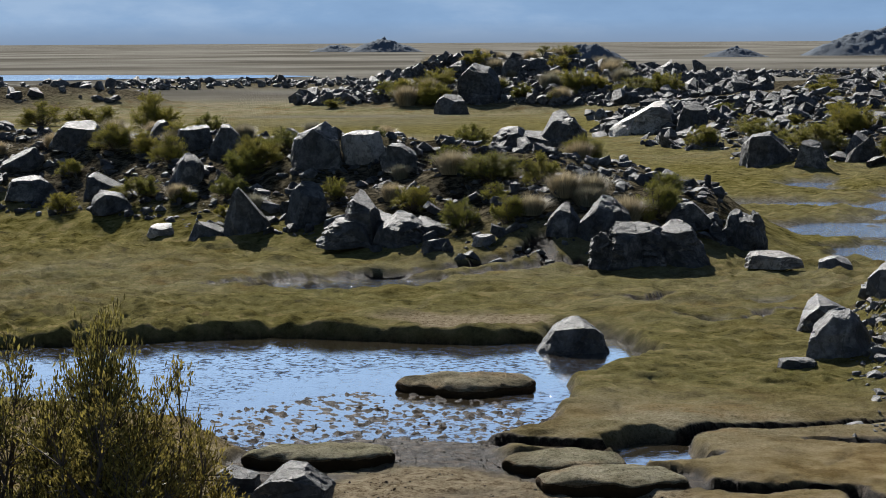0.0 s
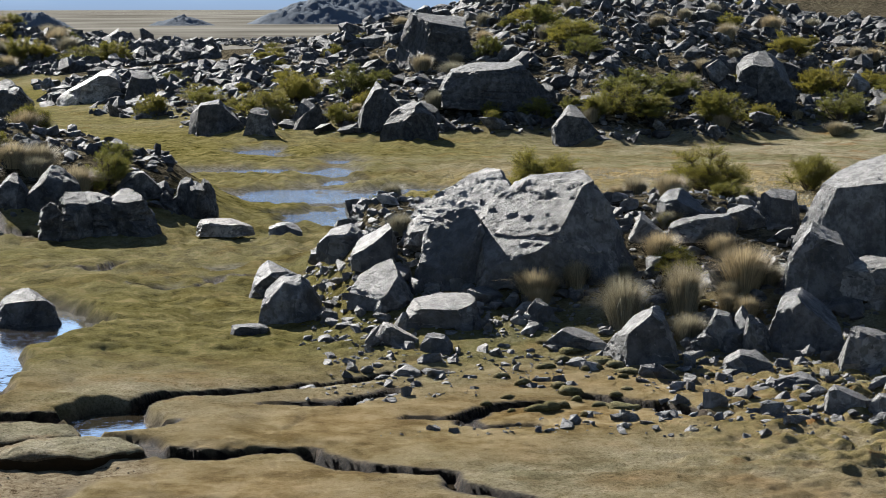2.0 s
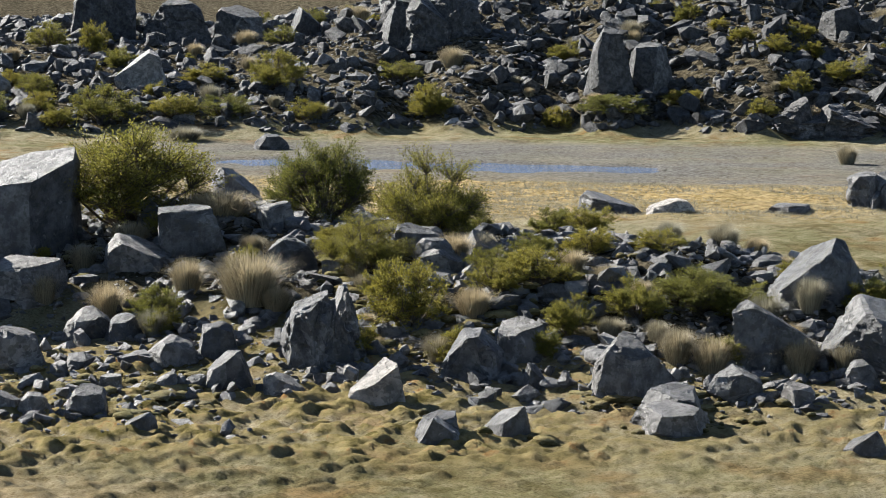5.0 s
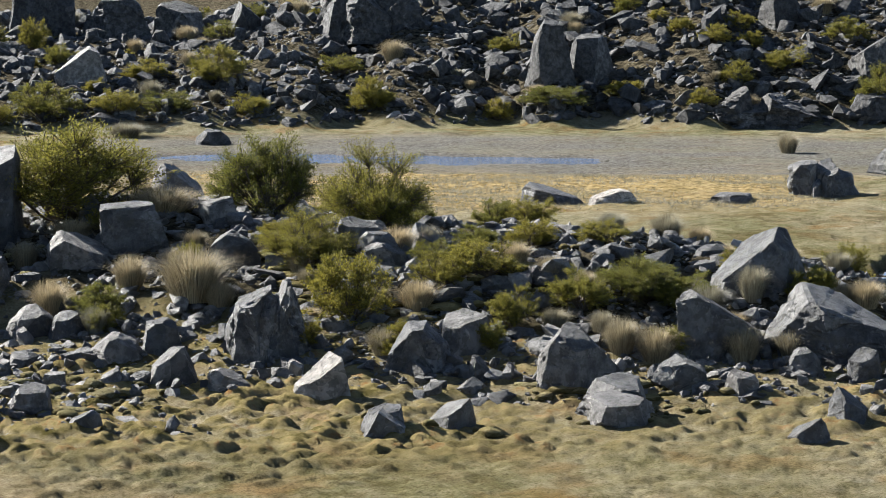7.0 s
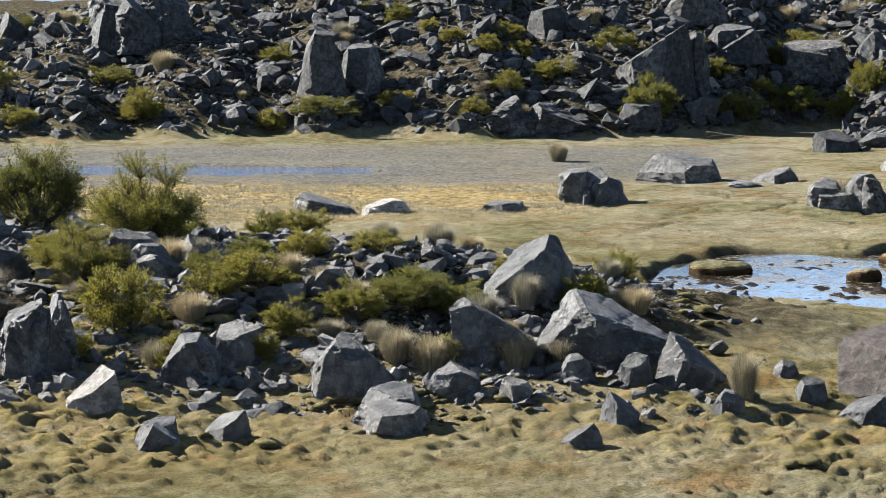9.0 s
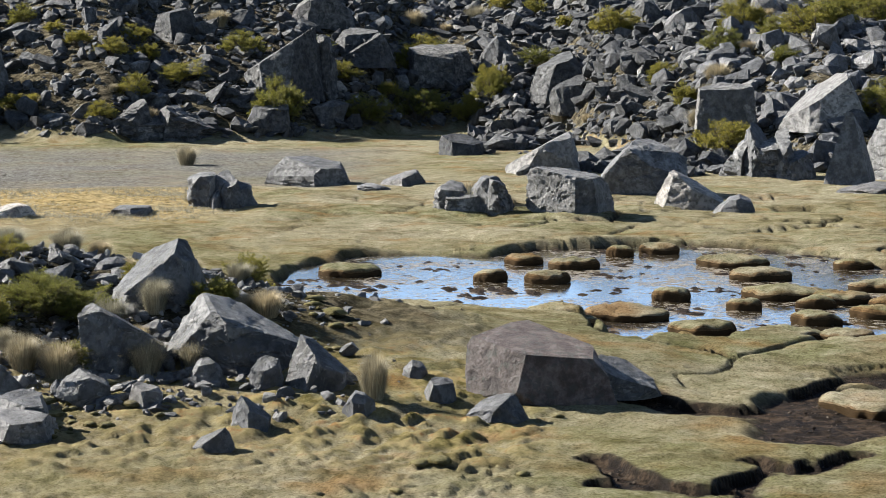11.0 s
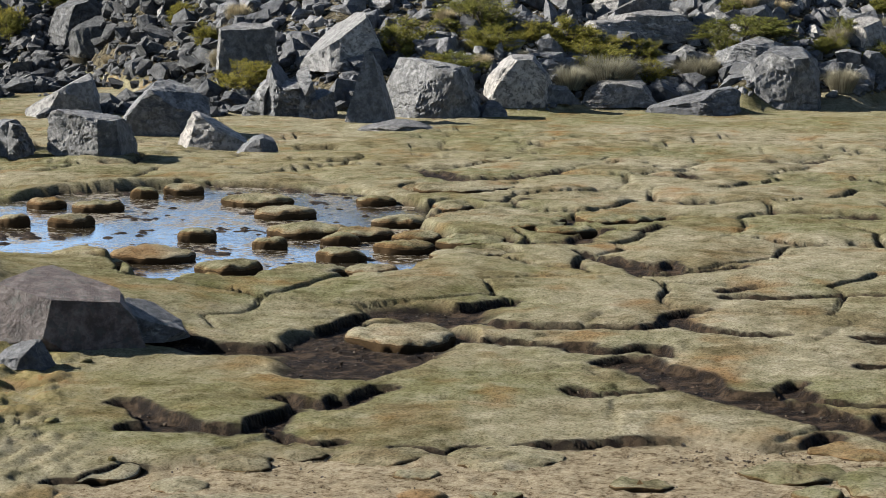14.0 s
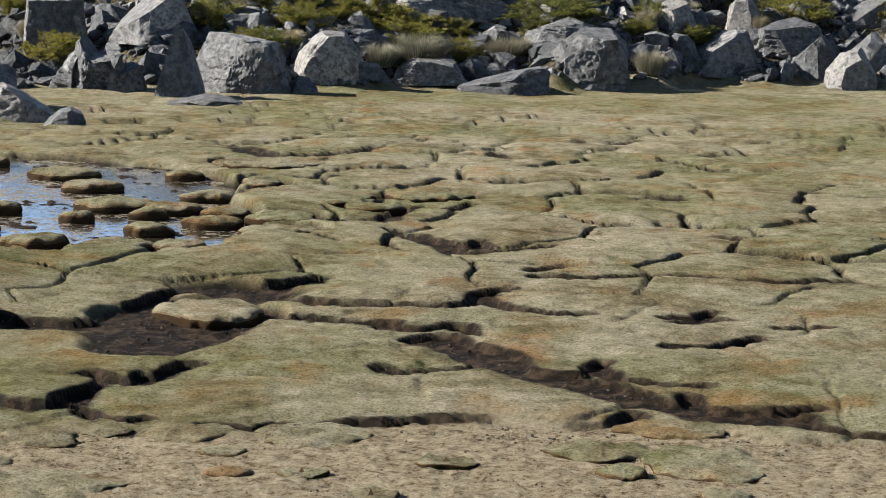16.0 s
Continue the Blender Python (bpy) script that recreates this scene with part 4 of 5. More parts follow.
boulder(0.56, 133.37, 1.95, 1.19, 28, "plain")
boulder(8.56, 98.30, 2.87, 1.38, 29, "pale rise_right")
boulder(10.38, 96.29, 1.41, 1.11, 30, "plain")
boulder(10.66, 76.35, 1.78, 1.18, 31, "gable")
boulder(13.89, 76.23, 1.51, 0.89, 32, "plain")
boulder(5.26, 30.36, 0.90, 0.67, 33, "gable")
boulder(5.66, 33.39, 1.03, 0.56, 34, "gable")
boulder(-1.40, 21.30, 0.74, 0.39, 35, "gable")
boulder(-1.97, 21.81, 0.43, 0.26, 36, "plain")
boulder(2.31, 140.55, 2.73, 2.15, 37, "plain")

boulder(6.37, 32.36, 0.80, 0.46, 38, "gable")
boulder(6.42, 30.61, 0.61, 0.56, 39, "plain")
boulder(6.28, 29.43, 0.88, 0.54, 40, "lean")
boulder(7.34, 29.73, 1.12, 0.90, 41, "lean")
boulder(7.79, 30.90, 1.78, 1.05, 42, "lean")
boulder(8.63, 29.48, 2.15, 1.29, 43, "lean")
boulder(6.12, 27.81, 0.56, 0.26, 44, "pale")
boulder(6.80, 28.40, 1.00, 0.34, 45, "slab")
boulder(7.08, 28.37, 0.50, 0.23, 46, "plain")
boulder(5.75, 25.66, 0.39, 0.12, 47, "pale")
boulder(4.53, 29.47, 0.51, 0.15, 48, "plain")
boulder(8.00, 27.94, 0.36, 0.26, 49, "plain")
boulder(8.12, 26.87, 0.76, 0.23, 50, "plain")
boulder(8.62, 25.79, 0.93, 0.63, 51, "rise_right")
boulder(6.45, 27.08, 0.41, 0.22, 52, "plain")
boulder(19.99, 83.77, 2.92, 1.97, 53, "slab")
boulder(19.71, 73.80, 3.87, 1.36, 54, "slab")
boulder(15.97, 70.65, 1.76, 1.11, 55, "gable")
boulder(15.57, 72.56, 1.62, 1.52, 56, "gable")
boulder(13.69, 75.41, 1.12, 0.88, 57, "plain")
boulder(11.68, 73.44, 1.00, 0.86, 58, "plain")
boulder(20.69, 68.11, 1.56, 1.09, 59, "plain")
boulder(26.72, 100.65, 1.52, 1.06, 60, "plain")

boulder(12.77, 28.75, 1.86, 1.36, 61, "tilted")
boulder(11.43, 27.06, 0.97, 0.87, 62, "gable")
boulder(12.03, 26.64, 1.00, 0.45, 64, "plain")
boulder(10.66, 25.69, 0.95, 0.71, 65, "rise_left")
boulder(9.84, 26.01, 0.95, 0.50, 66, "craggy")
boulder(12.14, 25.12, 0.62, 0.36, 67, "plain")
boulder(13.56, 26.57, 0.84, 0.46, 68, "plain")
boulder(14.33, 26.54, 0.85, 0.62, 69, "slab")
boulder(11.99, 29.92, 0.55, 0.50, 70, "plain")
boulder(10.80, 30.56, 0.71, 0.46, 71, "plain")
boulder(10.82, 29.79, 0.93, 0.32, 72, "plain")
boulder(11.59, 30.09, 0.63, 0.29, 73, "plain")
boulder(10.10, 29.95, 0.54, 0.36, 74, "plain")
boulder(24.94, 44.26, 1.24, 0.78, 75, "pale rise_left")
boulder(15.80, 26.88, 0.53, 0.36, 76, "plain")
boulder(14.94, 25.12, 0.71, 0.45, 77, "plain")
boulder(13.63, 22.15, 0.95, 0.84, 78, "craggy")
boulder(13.26, 20.46, 0.60, 0.47, 79, "pale rise_right")
boulder(12.65, 21.34, 0.46, 0.21, 80, "pale")
boulder(12.28, 21.92, 0.53, 0.39, 81, "plain")
boulder(10.87, 24.38, 0.72, 0.48, 82, "plain")
boulder(9.61, 24.85, 0.56, 0.26, 83, "plain")
boulder(10.37, 21.51, 0.44, 0.26, 84, "plain")
boulder(9.97, 21.85, 0.36, 0.22, 85, "plain")
boulder(9.69, 22.17, 0.48, 0.25, 86, "plain")
boulder(11.65, 22.19, 0.25, 0.16, 87, "pale")
boulder(11.26, 22.73, 0.25, 0.14, 88, "pale")
boulder(12.28, 23.18, 0.64, 0.32, 89, "plain")
boulder(12.39, 24.63, 0.47, 0.28, 90, "plain")
boulder(9.78, 23.80, 0.57, 0.17, 91, "plain")
boulder(12.68, 18.41, 0.44, 0.24, 92, "plain")
boulder(10.37, 20.29, 0.34, 0.15, 93, "plain")
boulder(12.86, 23.18, 0.46, 0.38, 94, "plain")
boulder(16.62, 24.60, 0.65, 0.30, 95, "plain")
boulder(16.07, 23.47, 0.56, 0.36, 96, "plain")
boulder(29.25, 74.53, 2.14, 1.59, 97, "plain")
boulder(33.19, 75.53, 0.90, 0.63, 98, "pale")
boulder(38.07, 74.27, 1.82, 1.28, 99, "pale")
boulder(42.41, 86.09, 2.56, 2.08, 100, "plain")
boulder(44.58, 83.73, 2.99, 1.81, 101, "plain")
boulder(46.61, 82.21, 2.06, 1.49, 102, "plain")
boulder(50.50, 75.07, 3.50, 1.95, 103, "plain")
boulder(49.14, 81.14, 1.61, 1.21, 104, "plain")

boulder(50.72, 74.25, 4.34, 2.16, 105, "craggy")
boulder(51.12, 63.90, 1.70, 2.12, 106, "upright")
boulder(52.97, 63.79, 1.80, 1.75, 107, "upright")
boulder(54.62, 57.26, 4.20, 1.24, 108, "craggy")
boulder(35.79, 61.21, 1.04, 0.49, 109, "plain")
boulder(30.75, 38.36, 1.32, 0.43, 110, "plain")
boulder(31.34, 37.02, 1.06, 0.31, 111, "pale")
boulder(34.04, 36.41, 0.97, 0.19, 112, "plain")
boulder(37.37, 37.31, 0.77, 0.68, 113, "plain")
boulder(16.24, 24.12, 0.64, 0.37, 114, "plain")
boulder(16.04, 23.31, 0.62, 0.29, 115, "plain")
boulder(17.03, 23.74, 0.57, 0.37, 116, "plain")
boulder(14.59, 20.53, 0.71, 0.51, 117, "gable")
boulder(15.28, 20.58, 0.57, 0.46, 118, "pale slab")
boulder(15.53, 18.89, 0.90, 0.66, 119, "gable")
boulder(15.17, 17.94, 0.75, 0.36, 120, "slab")
boulder(14.93, 17.52, 0.68, 0.29, 121, "pale slab")
boulder(14.87, 19.82, 0.27, 0.24, 122, "plain")
boulder(13.48, 18.42, 0.48, 0.31, 123, "plain")
boulder(12.75, 18.55, 0.44, 0.26, 124, "plain")
boulder(16.28, 18.16, 0.57, 0.33, 125, "plain")
boulder(16.52, 17.46, 0.36, 0.27, 126, "pale")
boulder(19.14, 19.94, 1.11, 0.74, 127, "rise_right")
boulder(17.44, 18.73, 1.00, 0.74, 128, "rise_left")

boulder(18.39, 17.99, 1.63, 0.74, 129, "rise_left")
boulder(18.32, 16.64, 0.79, 0.54, 130, "rise_left")
boulder(17.83, 15.65, 0.35, 0.26, 131, "plain")
boulder(17.87, 17.00, 0.36, 0.35, 132, "plain")
boulder(17.53, 17.56, 0.37, 0.27, 133, "plain")
boulder(16.74, 16.16, 0.40, 0.33, 134, "plain")
boulder(15.82, 15.77, 0.39, 0.23, 135, "plain")
boulder(18.96, 15.50, 0.36, 0.24, 136, "plain")
boulder(19.38, 16.20, 0.28, 0.18, 137, "plain")
boulder(36.71, 36.28, 1.51, 0.82, 139, "craggy")
boulder(43.54, 40.01, 2.15, 0.75, 140, "slab")
boulder(44.63, 37.76, 1.14, 0.42, 141, "plain")
boulder(55.60, 44.61, 1.39, 0.66, 142, "plain")
boulder(39.28, 31.19, 1.71, 0.79, 143, "craggy")
boulder(42.87, 37.16, 0.83, 0.17, 145, "plain")
boulder(61.18, 56.39, 2.42, 1.95, 146, "craggy")
boulder(65.57, 57.19, 2.11, 1.11, 147, "plain")
boulder(61.20, 62.93, 1.49, 1.12, 148, "plain")

boulder(40.10, 29.18, 1.87, 0.99, 149, "slab")
boulder(50.62, 37.77, 1.99, 1.16, 150, "pale rise_right")
boulder(46.14, 31.38, 2.03, 1.39, 151, "gable")
boulder(44.13, 28.77, 1.54, 0.83, 152, "pale rise_left")
boulder(42.74, 26.76, 0.92, 0.44, 153, "gable")
boulder(53.47, 32.39, 2.50, 1.46, 155, "craggy")
boulder(52.15, 29.12, 1.45, 1.95, 156, "spire")
boulder(55.38, 29.19, 2.88, 1.62, 157, "slab")
boulder(58.63, 36.99, 1.85, 1.59, 158, "slab")
boulder(59.08, 33.94, 2.48, 1.47, 159, "pale rise_right")
boulder(58.18, 27.85, 1.88, 1.28, 160, "pale gable")
boulder(56.01, 27.64, 0.91, 0.45, 161, "plain")
boulder(61.15, 26.10, 2.10, 0.63, 162, "pale slab")
boulder(20.22, 15.08, 1.58, 0.70, 163, "block")
boulder(20.82, 14.49, 0.93, 0.40, 164, "plain")
boulder(18.91, 14.67, 0.65, 0.25, 165, "plain")
boulder(58.92, 27.00, 1.26, 0.50, 168, "plain")
boulder(50.51, 27.41, 2.09, 0.23, 169, "plain")
boulder(68.68, 28.96, 2.71, 1.17, 170, "plain")
boulder(67.22, 48.86, 1.62, 1.27, 172, "plain")
boulder(69.81, 45.94, 1.42, 0.96, 173, "plain")
boulder(69.15, 41.53, 1.18, 0.62, 174, "plain")
boulder(67.30, 27.82, 3.17, 0.89, 175, "pale slab")

boulder(63.40, 22.07, 2.28, 1.57, 176, "gable")
boulder(60.36, 23.51, 2.51, 0.79, 177, "rise_right")
boulder(65.33, 23.50, 2.19, 0.74, 179, "plain")
boulder(69.05, 19.65, 2.26, 1.24, 181, "pale rise_right")
boulder(71.63, 18.40, 2.33, 1.09, 182, "gable")
boulder(70.05, 17.07, 1.58, 1.25, 183, "plain")
boulder(69.57, 15.90, 1.73, 1.24, 184, "pale gable")
boulder(71.73, 15.70, 1.43, 1.12, 185, "plain")
boulder(69.18, 21.37, 1.41, 0.89, 186, "pale")
boulder(72.54, 19.96, 1.28, 1.11, 187, "pale")
boulder(65.20, 25.53, 1.53, 0.66, 188, "plain")
boulder(75.86, 16.50, 1.88, 1.19, 189, "plain")

boulder(60.40, 56.38, 3.02, 2.32, 201, "rise_right")
boulder(69.11, 56.48, 2.61, 1.41, 202, "slab")
boulder(68.79, 50.44, 2.39, 1.66, 203, "gable")
boulder(65.80, 57.63, 2.24, 0.96, 204, "slab")
boulder(70.54, 54.84, 1.35, 1.09, 205, "gable")
boulder(72.26, 49.16, 1.32, 1.02, 206, "gable")
boulder(57.55, 54.78, 1.55, 0.97, 207, "slab")
boulder(75.87, 53.53, 2.04, 1.36, 208, "slab")
boulder(66.55, 60.32, 2.41, 1.31, 209, "gable")
boulder(68.20, 28.72, 2.35, 1.30, 210, "rise_right")
boulder(66.25, 28.19, 3.07, 0.74, 211, "pale slab")
boulder(67.37, 30.62, 0.99, 0.72, 212, "gable")
boulder(74.59, 38.63, 1.84, 1.02, 213, "pale slab")
boulder(71.78, 43.63, 1.23, 0.92, 214, "pale gable")


# ---------------------------------------------------------------- rubble
def shard(seed):
    """An angular splinter of rock, one metre long, tipped at random."""
    rng = np.random.RandomState(seed)
    if seed % 3:
        pts = rng.normal(size=(15, 3))
        pts = pts / np.linalg.norm(pts, axis=1)[:, None] * rng.uniform(0.38, 0.5, (15, 1)) * (1, rng.uniform(0.65, 0.95), rng.uniform(0.5, 0.85))
    else:
        pts = rng.uniform(-0.5, 0.5, (18, 3))
        pts = pts / np.maximum(np.abs(pts).max(0), 0.01) * 0.5 * (1, rng.uniform(0.55, 0.95), rng.uniform(0.35, 0.7))
    bm = bmesh.new()
    for q in pts:
        bm.verts.new(q)
    bmesh.ops.convex_hull(bm, input=bm.verts)
    for w in [w for w in bm.verts if not w.link_faces]:
        bm.verts.remove(w)
    bm.transform(Euler((rng.uniform(-0.5, 0.5), rng.uniform(-0.5, 0.5), 0)).to_matrix().to_4x4())
    bm.verts.index_update()
    bmesh.ops.triangulate(bm, faces=bm.faces)
    v = np.array([w.co for w in bm.verts])
    f = np.array([[w.index for w in t.verts] for t in bm.faces])
    bm.free()
    v[:, 2] -= v[:, 2].min()
    return v, f


def rubble(name, label, regions, seed, mat, below=9.0):
    """Loose angular stones, strewn over parts of the land: az from, to, r from, to, count, smallest, largest, what to follow."""
    rng = np.random.RandomState(seed)
    shapes = [shard(seed * 100 + k) for k in range(24)]
    vs, fs, base = [], [], 0
    for a0, a1, r0, r1, count, small, large, least in regions:
        az = rng.uniform(a0, a1, count)
        r = np.sqrt(rng.uniform(r0 ** 2, r1 ** 2, count))
        x, y = r * np.sin(np.radians(az)), r * np.cos(np.radians(az))
        keep = lump(x, y) > least + 0.25 * fbm(x * 0.3, y * 0.3, 2, 7)
        if r1 < 45:
            keep &= rng.uniform(0, 1, count) < ease(a1 + 1, a1 - 4, az)
        x, y = x[keep], y[keep]
        z = heights(x, y)
        x, y, z = x[z < below], y[z < below], z[z < below]
        size = small * (large / small) ** (rng.uniform(0, 1, len(x)) ** 1.9)
        for k in range(len(x)):
            p, f = shapes[rng.randint(24)]
            s = size[k]
            q = p * (s, s * rng.uniform(0.6, 0.95), s * rng.uniform(0.65, 1.05))
            t = rng.uniform(0, 6.283)
            c, sn = math.cos(t), math.sin(t)
            w = np.stack([q[:, 0] * c - q[:, 1] * sn + x[k], q[:, 0] * sn + q[:, 1] * c + y[k], q[:, 2] + z[k] - 0.18 * s], 1)
            vs.append(w)
            fs.append(f + base)
            base += len(w)
    me = mesh_from(name, np.concatenate(vs), np.concatenate(fs), mat, False)
    return tagged(new(name, me), label, "rubble", kind="stuff")


rubble("berm_rubble", "jumbled dark angular stones along the low berm", [(-13, 7, 42, 74, 7000, 0.10, 0.62, 0.22)], 1, SHADED_ROCK)
rubble("hill_rubble", "dark blocky stones heaped over the small hill", [(-3.6, 8, 133, 165, 6500, 0.45, 1.7, 0.4), (-12.5, -8, 140, 162, 160, 0.4, 1.6, 0.4), (-8, 13, 190, 265, 9000, 0.4, 1.3, 0.25)], 2, SHADED_ROCK)
rubble("slope_rubble", "grey scree and blocks covering the long slope", [(3.5, 36, 66, 122, 13000, 0.24, 1.2, 0.15), (36, 57, 66, 130, 15500, 0.24, 1.3, 0.15), (51.5, 58, 62, 95, 3200, 0.22, 1.2, 0.03)], 3, SHADED_ROCK)
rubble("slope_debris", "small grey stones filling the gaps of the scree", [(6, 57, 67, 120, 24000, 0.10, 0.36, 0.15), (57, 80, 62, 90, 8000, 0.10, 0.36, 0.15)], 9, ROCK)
# The lighter rock colour stands in for sun on this slope.
rubble("sunny_slope_rubble", "grey blocks and scree given a lighter colour for the sunlit slope", [(57, 80, 62, 104, 9500, 0.24, 1.5, 0.2)], 8, ROCK)
rubble("bank_rubble", "broken grey stones scattered over the near bank", [(10, 48, 23.5, 41, 16000, 0.05, 0.42, 0.18), (10, 47, 25, 38, 500, 0.3, 0.7, 0.35), (10, 50, 22.5, 32, 4000, 0.04, 0.30, 0.02), (19, 47, 23.3, 27.5, 900, 0.08, 0.42, 0.0)], 4, ROCK)
# Pale stones beyond az 48 brighten the sunlit slope by colour.
rubble("pale_stones", "pale broken stones among the darker ones, extra on the sunlit slope", [(10, 48, 23.5, 40, 3200, 0.06, 0.42, 0.08), (5, 60, 70, 110, 900, 0.2, 0.9, 0.3), (58, 80, 63, 90, 1000, 0.3, 1.3, 0.3), (48, 60, 66, 110, 500, 0.3, 1.0, 0.3)], 5, PALE)


# ---------------------------------------------------------------- plants
def unit(a):
    return a / np.maximum(np.linalg.norm(a, axis=1), 1e-6)[:, None]


def rods(start, end, w0, w1):
    """Thin three-sided twigs from start to end."""
    d = end - start
    side = unit(np.cross(d, (0.3, 0.9, 0.1)))
    other = unit(np.cross(d, side))
    ring = [side, -0.5 * side + 0.87 * other, -0.5 * side - 0.87 * other]
    v = np.stack([start + w0 * q for q in ring] + [end + w1 * q for q in ring], 1).reshape(-1, 3)
    base = np.arange(len(start))[:, None, None] * 6
    f = (base + np.array([[0, 1, 4, 3], [1, 2, 5, 4], [2, 0, 3, 5]])).reshape(-1, 4)
    return v, f


def leaf_cloud(seed, count, length, width, limbs=26, per=13, spread=0.34):
    """A bush one metre wide and high: crooked limbs, twigs in clumps at their ends, small upright leaves on the twigs."""
    rng = np.random.RandomState(seed)
    t = rng.uniform(0, 6.283, limbs)
    out = np.sqrt(rng.uniform(0.0, 1, limbs)) * 0.38
    heads = np.stack([out * np.cos(t), out * np.sin(t), 0.78 * np.sqrt(1 - (out / 0.46) ** 2) * rng.uniform(0.22, 1.05, limbs)], 1)
    knees = heads * (0.45, 0.45, 0.5) + rng.normal(size=(limbs, 3)) * 0.035
    roots = heads * (0.12, 0.12, 0)
    tips = np.repeat(heads, per, 0) + unit(rng.normal(size=(limbs * per, 3)) + (0, 0, 0.7)) * rng.uniform(0.06, 0.21, limbs * per)[:, None] * (1, 1, 1.15)
    tips[:, 2] = np.clip(tips[:, 2], 0.06, 1.0)
    starts = np.repeat(heads * 0.75 + knees * 0.25, per, 0)
    pick = rng.randint(limbs * per, size=count)
    s = np.clip(1.05 - np.abs(rng.normal(size=count)) * spread, 0.1, 1.05)[:, None]
    at = starts[pick] * (1 - s) + tips[pick] * s + rng.normal(size=(count, 3)) * 0.018
    at[:, 2] = np.maximum(at[:, 2], 0.03)
    d = unit(unit(tips[pick] - starts[pick]) * 0.8 + rng.normal(size=(count, 3)) * 0.45 + (0, 0, 0.4))
    side = unit(np.cross(d, rng.normal(size=(count, 3))))
    ll, ww = length * rng.uniform(0.6, 1.3, count)[:, None], width * rng.uniform(0.7, 1.3, count)[:, None]
    v = np.stack([at, at + d * ll * 0.55 + side * ww * 0.5, at + d * ll, at + d * ll * 0.55 - side * ww * 0.5], 1).reshape(-1, 3)
    f = np.arange(count * 4).reshape(-1, 4)
    sets = [rods(roots, knees, 0.016, 0.012), rods(knees, heads, 0.012, 0.007), rods(starts, tips, 0.004, 0.002)]
    tv = np.concatenate([q[0] for q in sets])
    offs = np.cumsum([0] + [len(q[0]) for q in sets])
    tf = np.concatenate([q[1] + o for q, o in zip(sets, offs)])
    return v, f, tv, tf


def shrub_master(seed, count=17000, length=0.030, width=0.0115, limbs=26, per=13):
    v, f, tv, tf = leaf_cloud(seed, count, length, width, limbs, per)
    ob = new("shrub")
    for name, me in (("foliage", mesh_from("foliage", v, f, LEAF)), ("stem", mesh_from("stem", tv, tf, TWIG))):
        part_ = new(name, me)
        part_.parent = ob
    return tagged(ob, "dense olive-green resinous shrub with yellowish tips", "shrub", "shrubs among the rocks")


SHRUBS = [shrub_master(s) for s in (1, 2, 3, 4, 5, 6)]
LARGE_SHRUBS = [shrub_master(s, 42000, 0.020, 0.0075, 30, 26) for s in (7, 8, 9)]
plant_rng = np.random.RandomState(77)


def tuft_master(seed):
    """Bunch grass: stiff straw blades fanning out of one root."""
    rng = np.random.RandomState(seed)
    v, f = [], []
    for _ in range(3400):
        t, lean = rng.uniform(0, 6.283), abs(rng.normal()) * 0.42
        out = np.array([math.cos(t), math.sin(t), 0])
        root = out * rng.uniform(0, 1) ** 0.5 * 0.30
        ll = rng.uniform(0.45, 1.0)
        mid_ = root + out * ll * lean * 0.4 + np.array([0, 0, ll * 0.6])
        tip = root + out * ll * lean * 1.0 + np.array([0, 0, ll * (1.0 - 0.35 * lean)])
        side = np.cross(out, (0, 0, 1)) * 0.0048
        i = len(v)
        v += [root - side, root + side, mid_ + side * 0.8, mid_ - side * 0.8, tip]
        f += [(i, i + 1, i + 2), (i, i + 2, i + 3), (i + 3, i + 2, i + 4)]
    ob = new("bunch_grass", mesh_from("bunch_grass", np.array(v), np.array(f), STRAW))
    return tagged(ob, "dry straw-coloured bunch grass between stones", "grass tuft", "bunch grass tufts")


TUFTS = [tuft_master(s) for s in (11, 12, 13)]


def shrub(x, y, wide, tall):
    ob = LARGE_SHRUBS[plant_rng.randint(3)] if wide > 1.0 and math.hypot(x, y) < 60 else SHRUBS[plant_rng.randint(6)]
    copy_thing(ob, pose(x, y, height(x, y) - 0.05 * tall, 0, 0, plant_rng.uniform(0, 360)) @ Matrix.Diagonal((wide * 1.2, wide * 1.2, tall * 1.15, 1)))


def tuft(x, y, wide, tall):
    ob = TUFTS[plant_rng.randint(3)]
    w, tall = wide * 1.05, tall * 1.1
    copy_thing(ob, pose(x, y, height(x, y) - 0.04 * tall, 0, 0, plant_rng.uniform(0, 360)) @ Matrix.Diagonal((w, w, tall * 1.1, 1)))


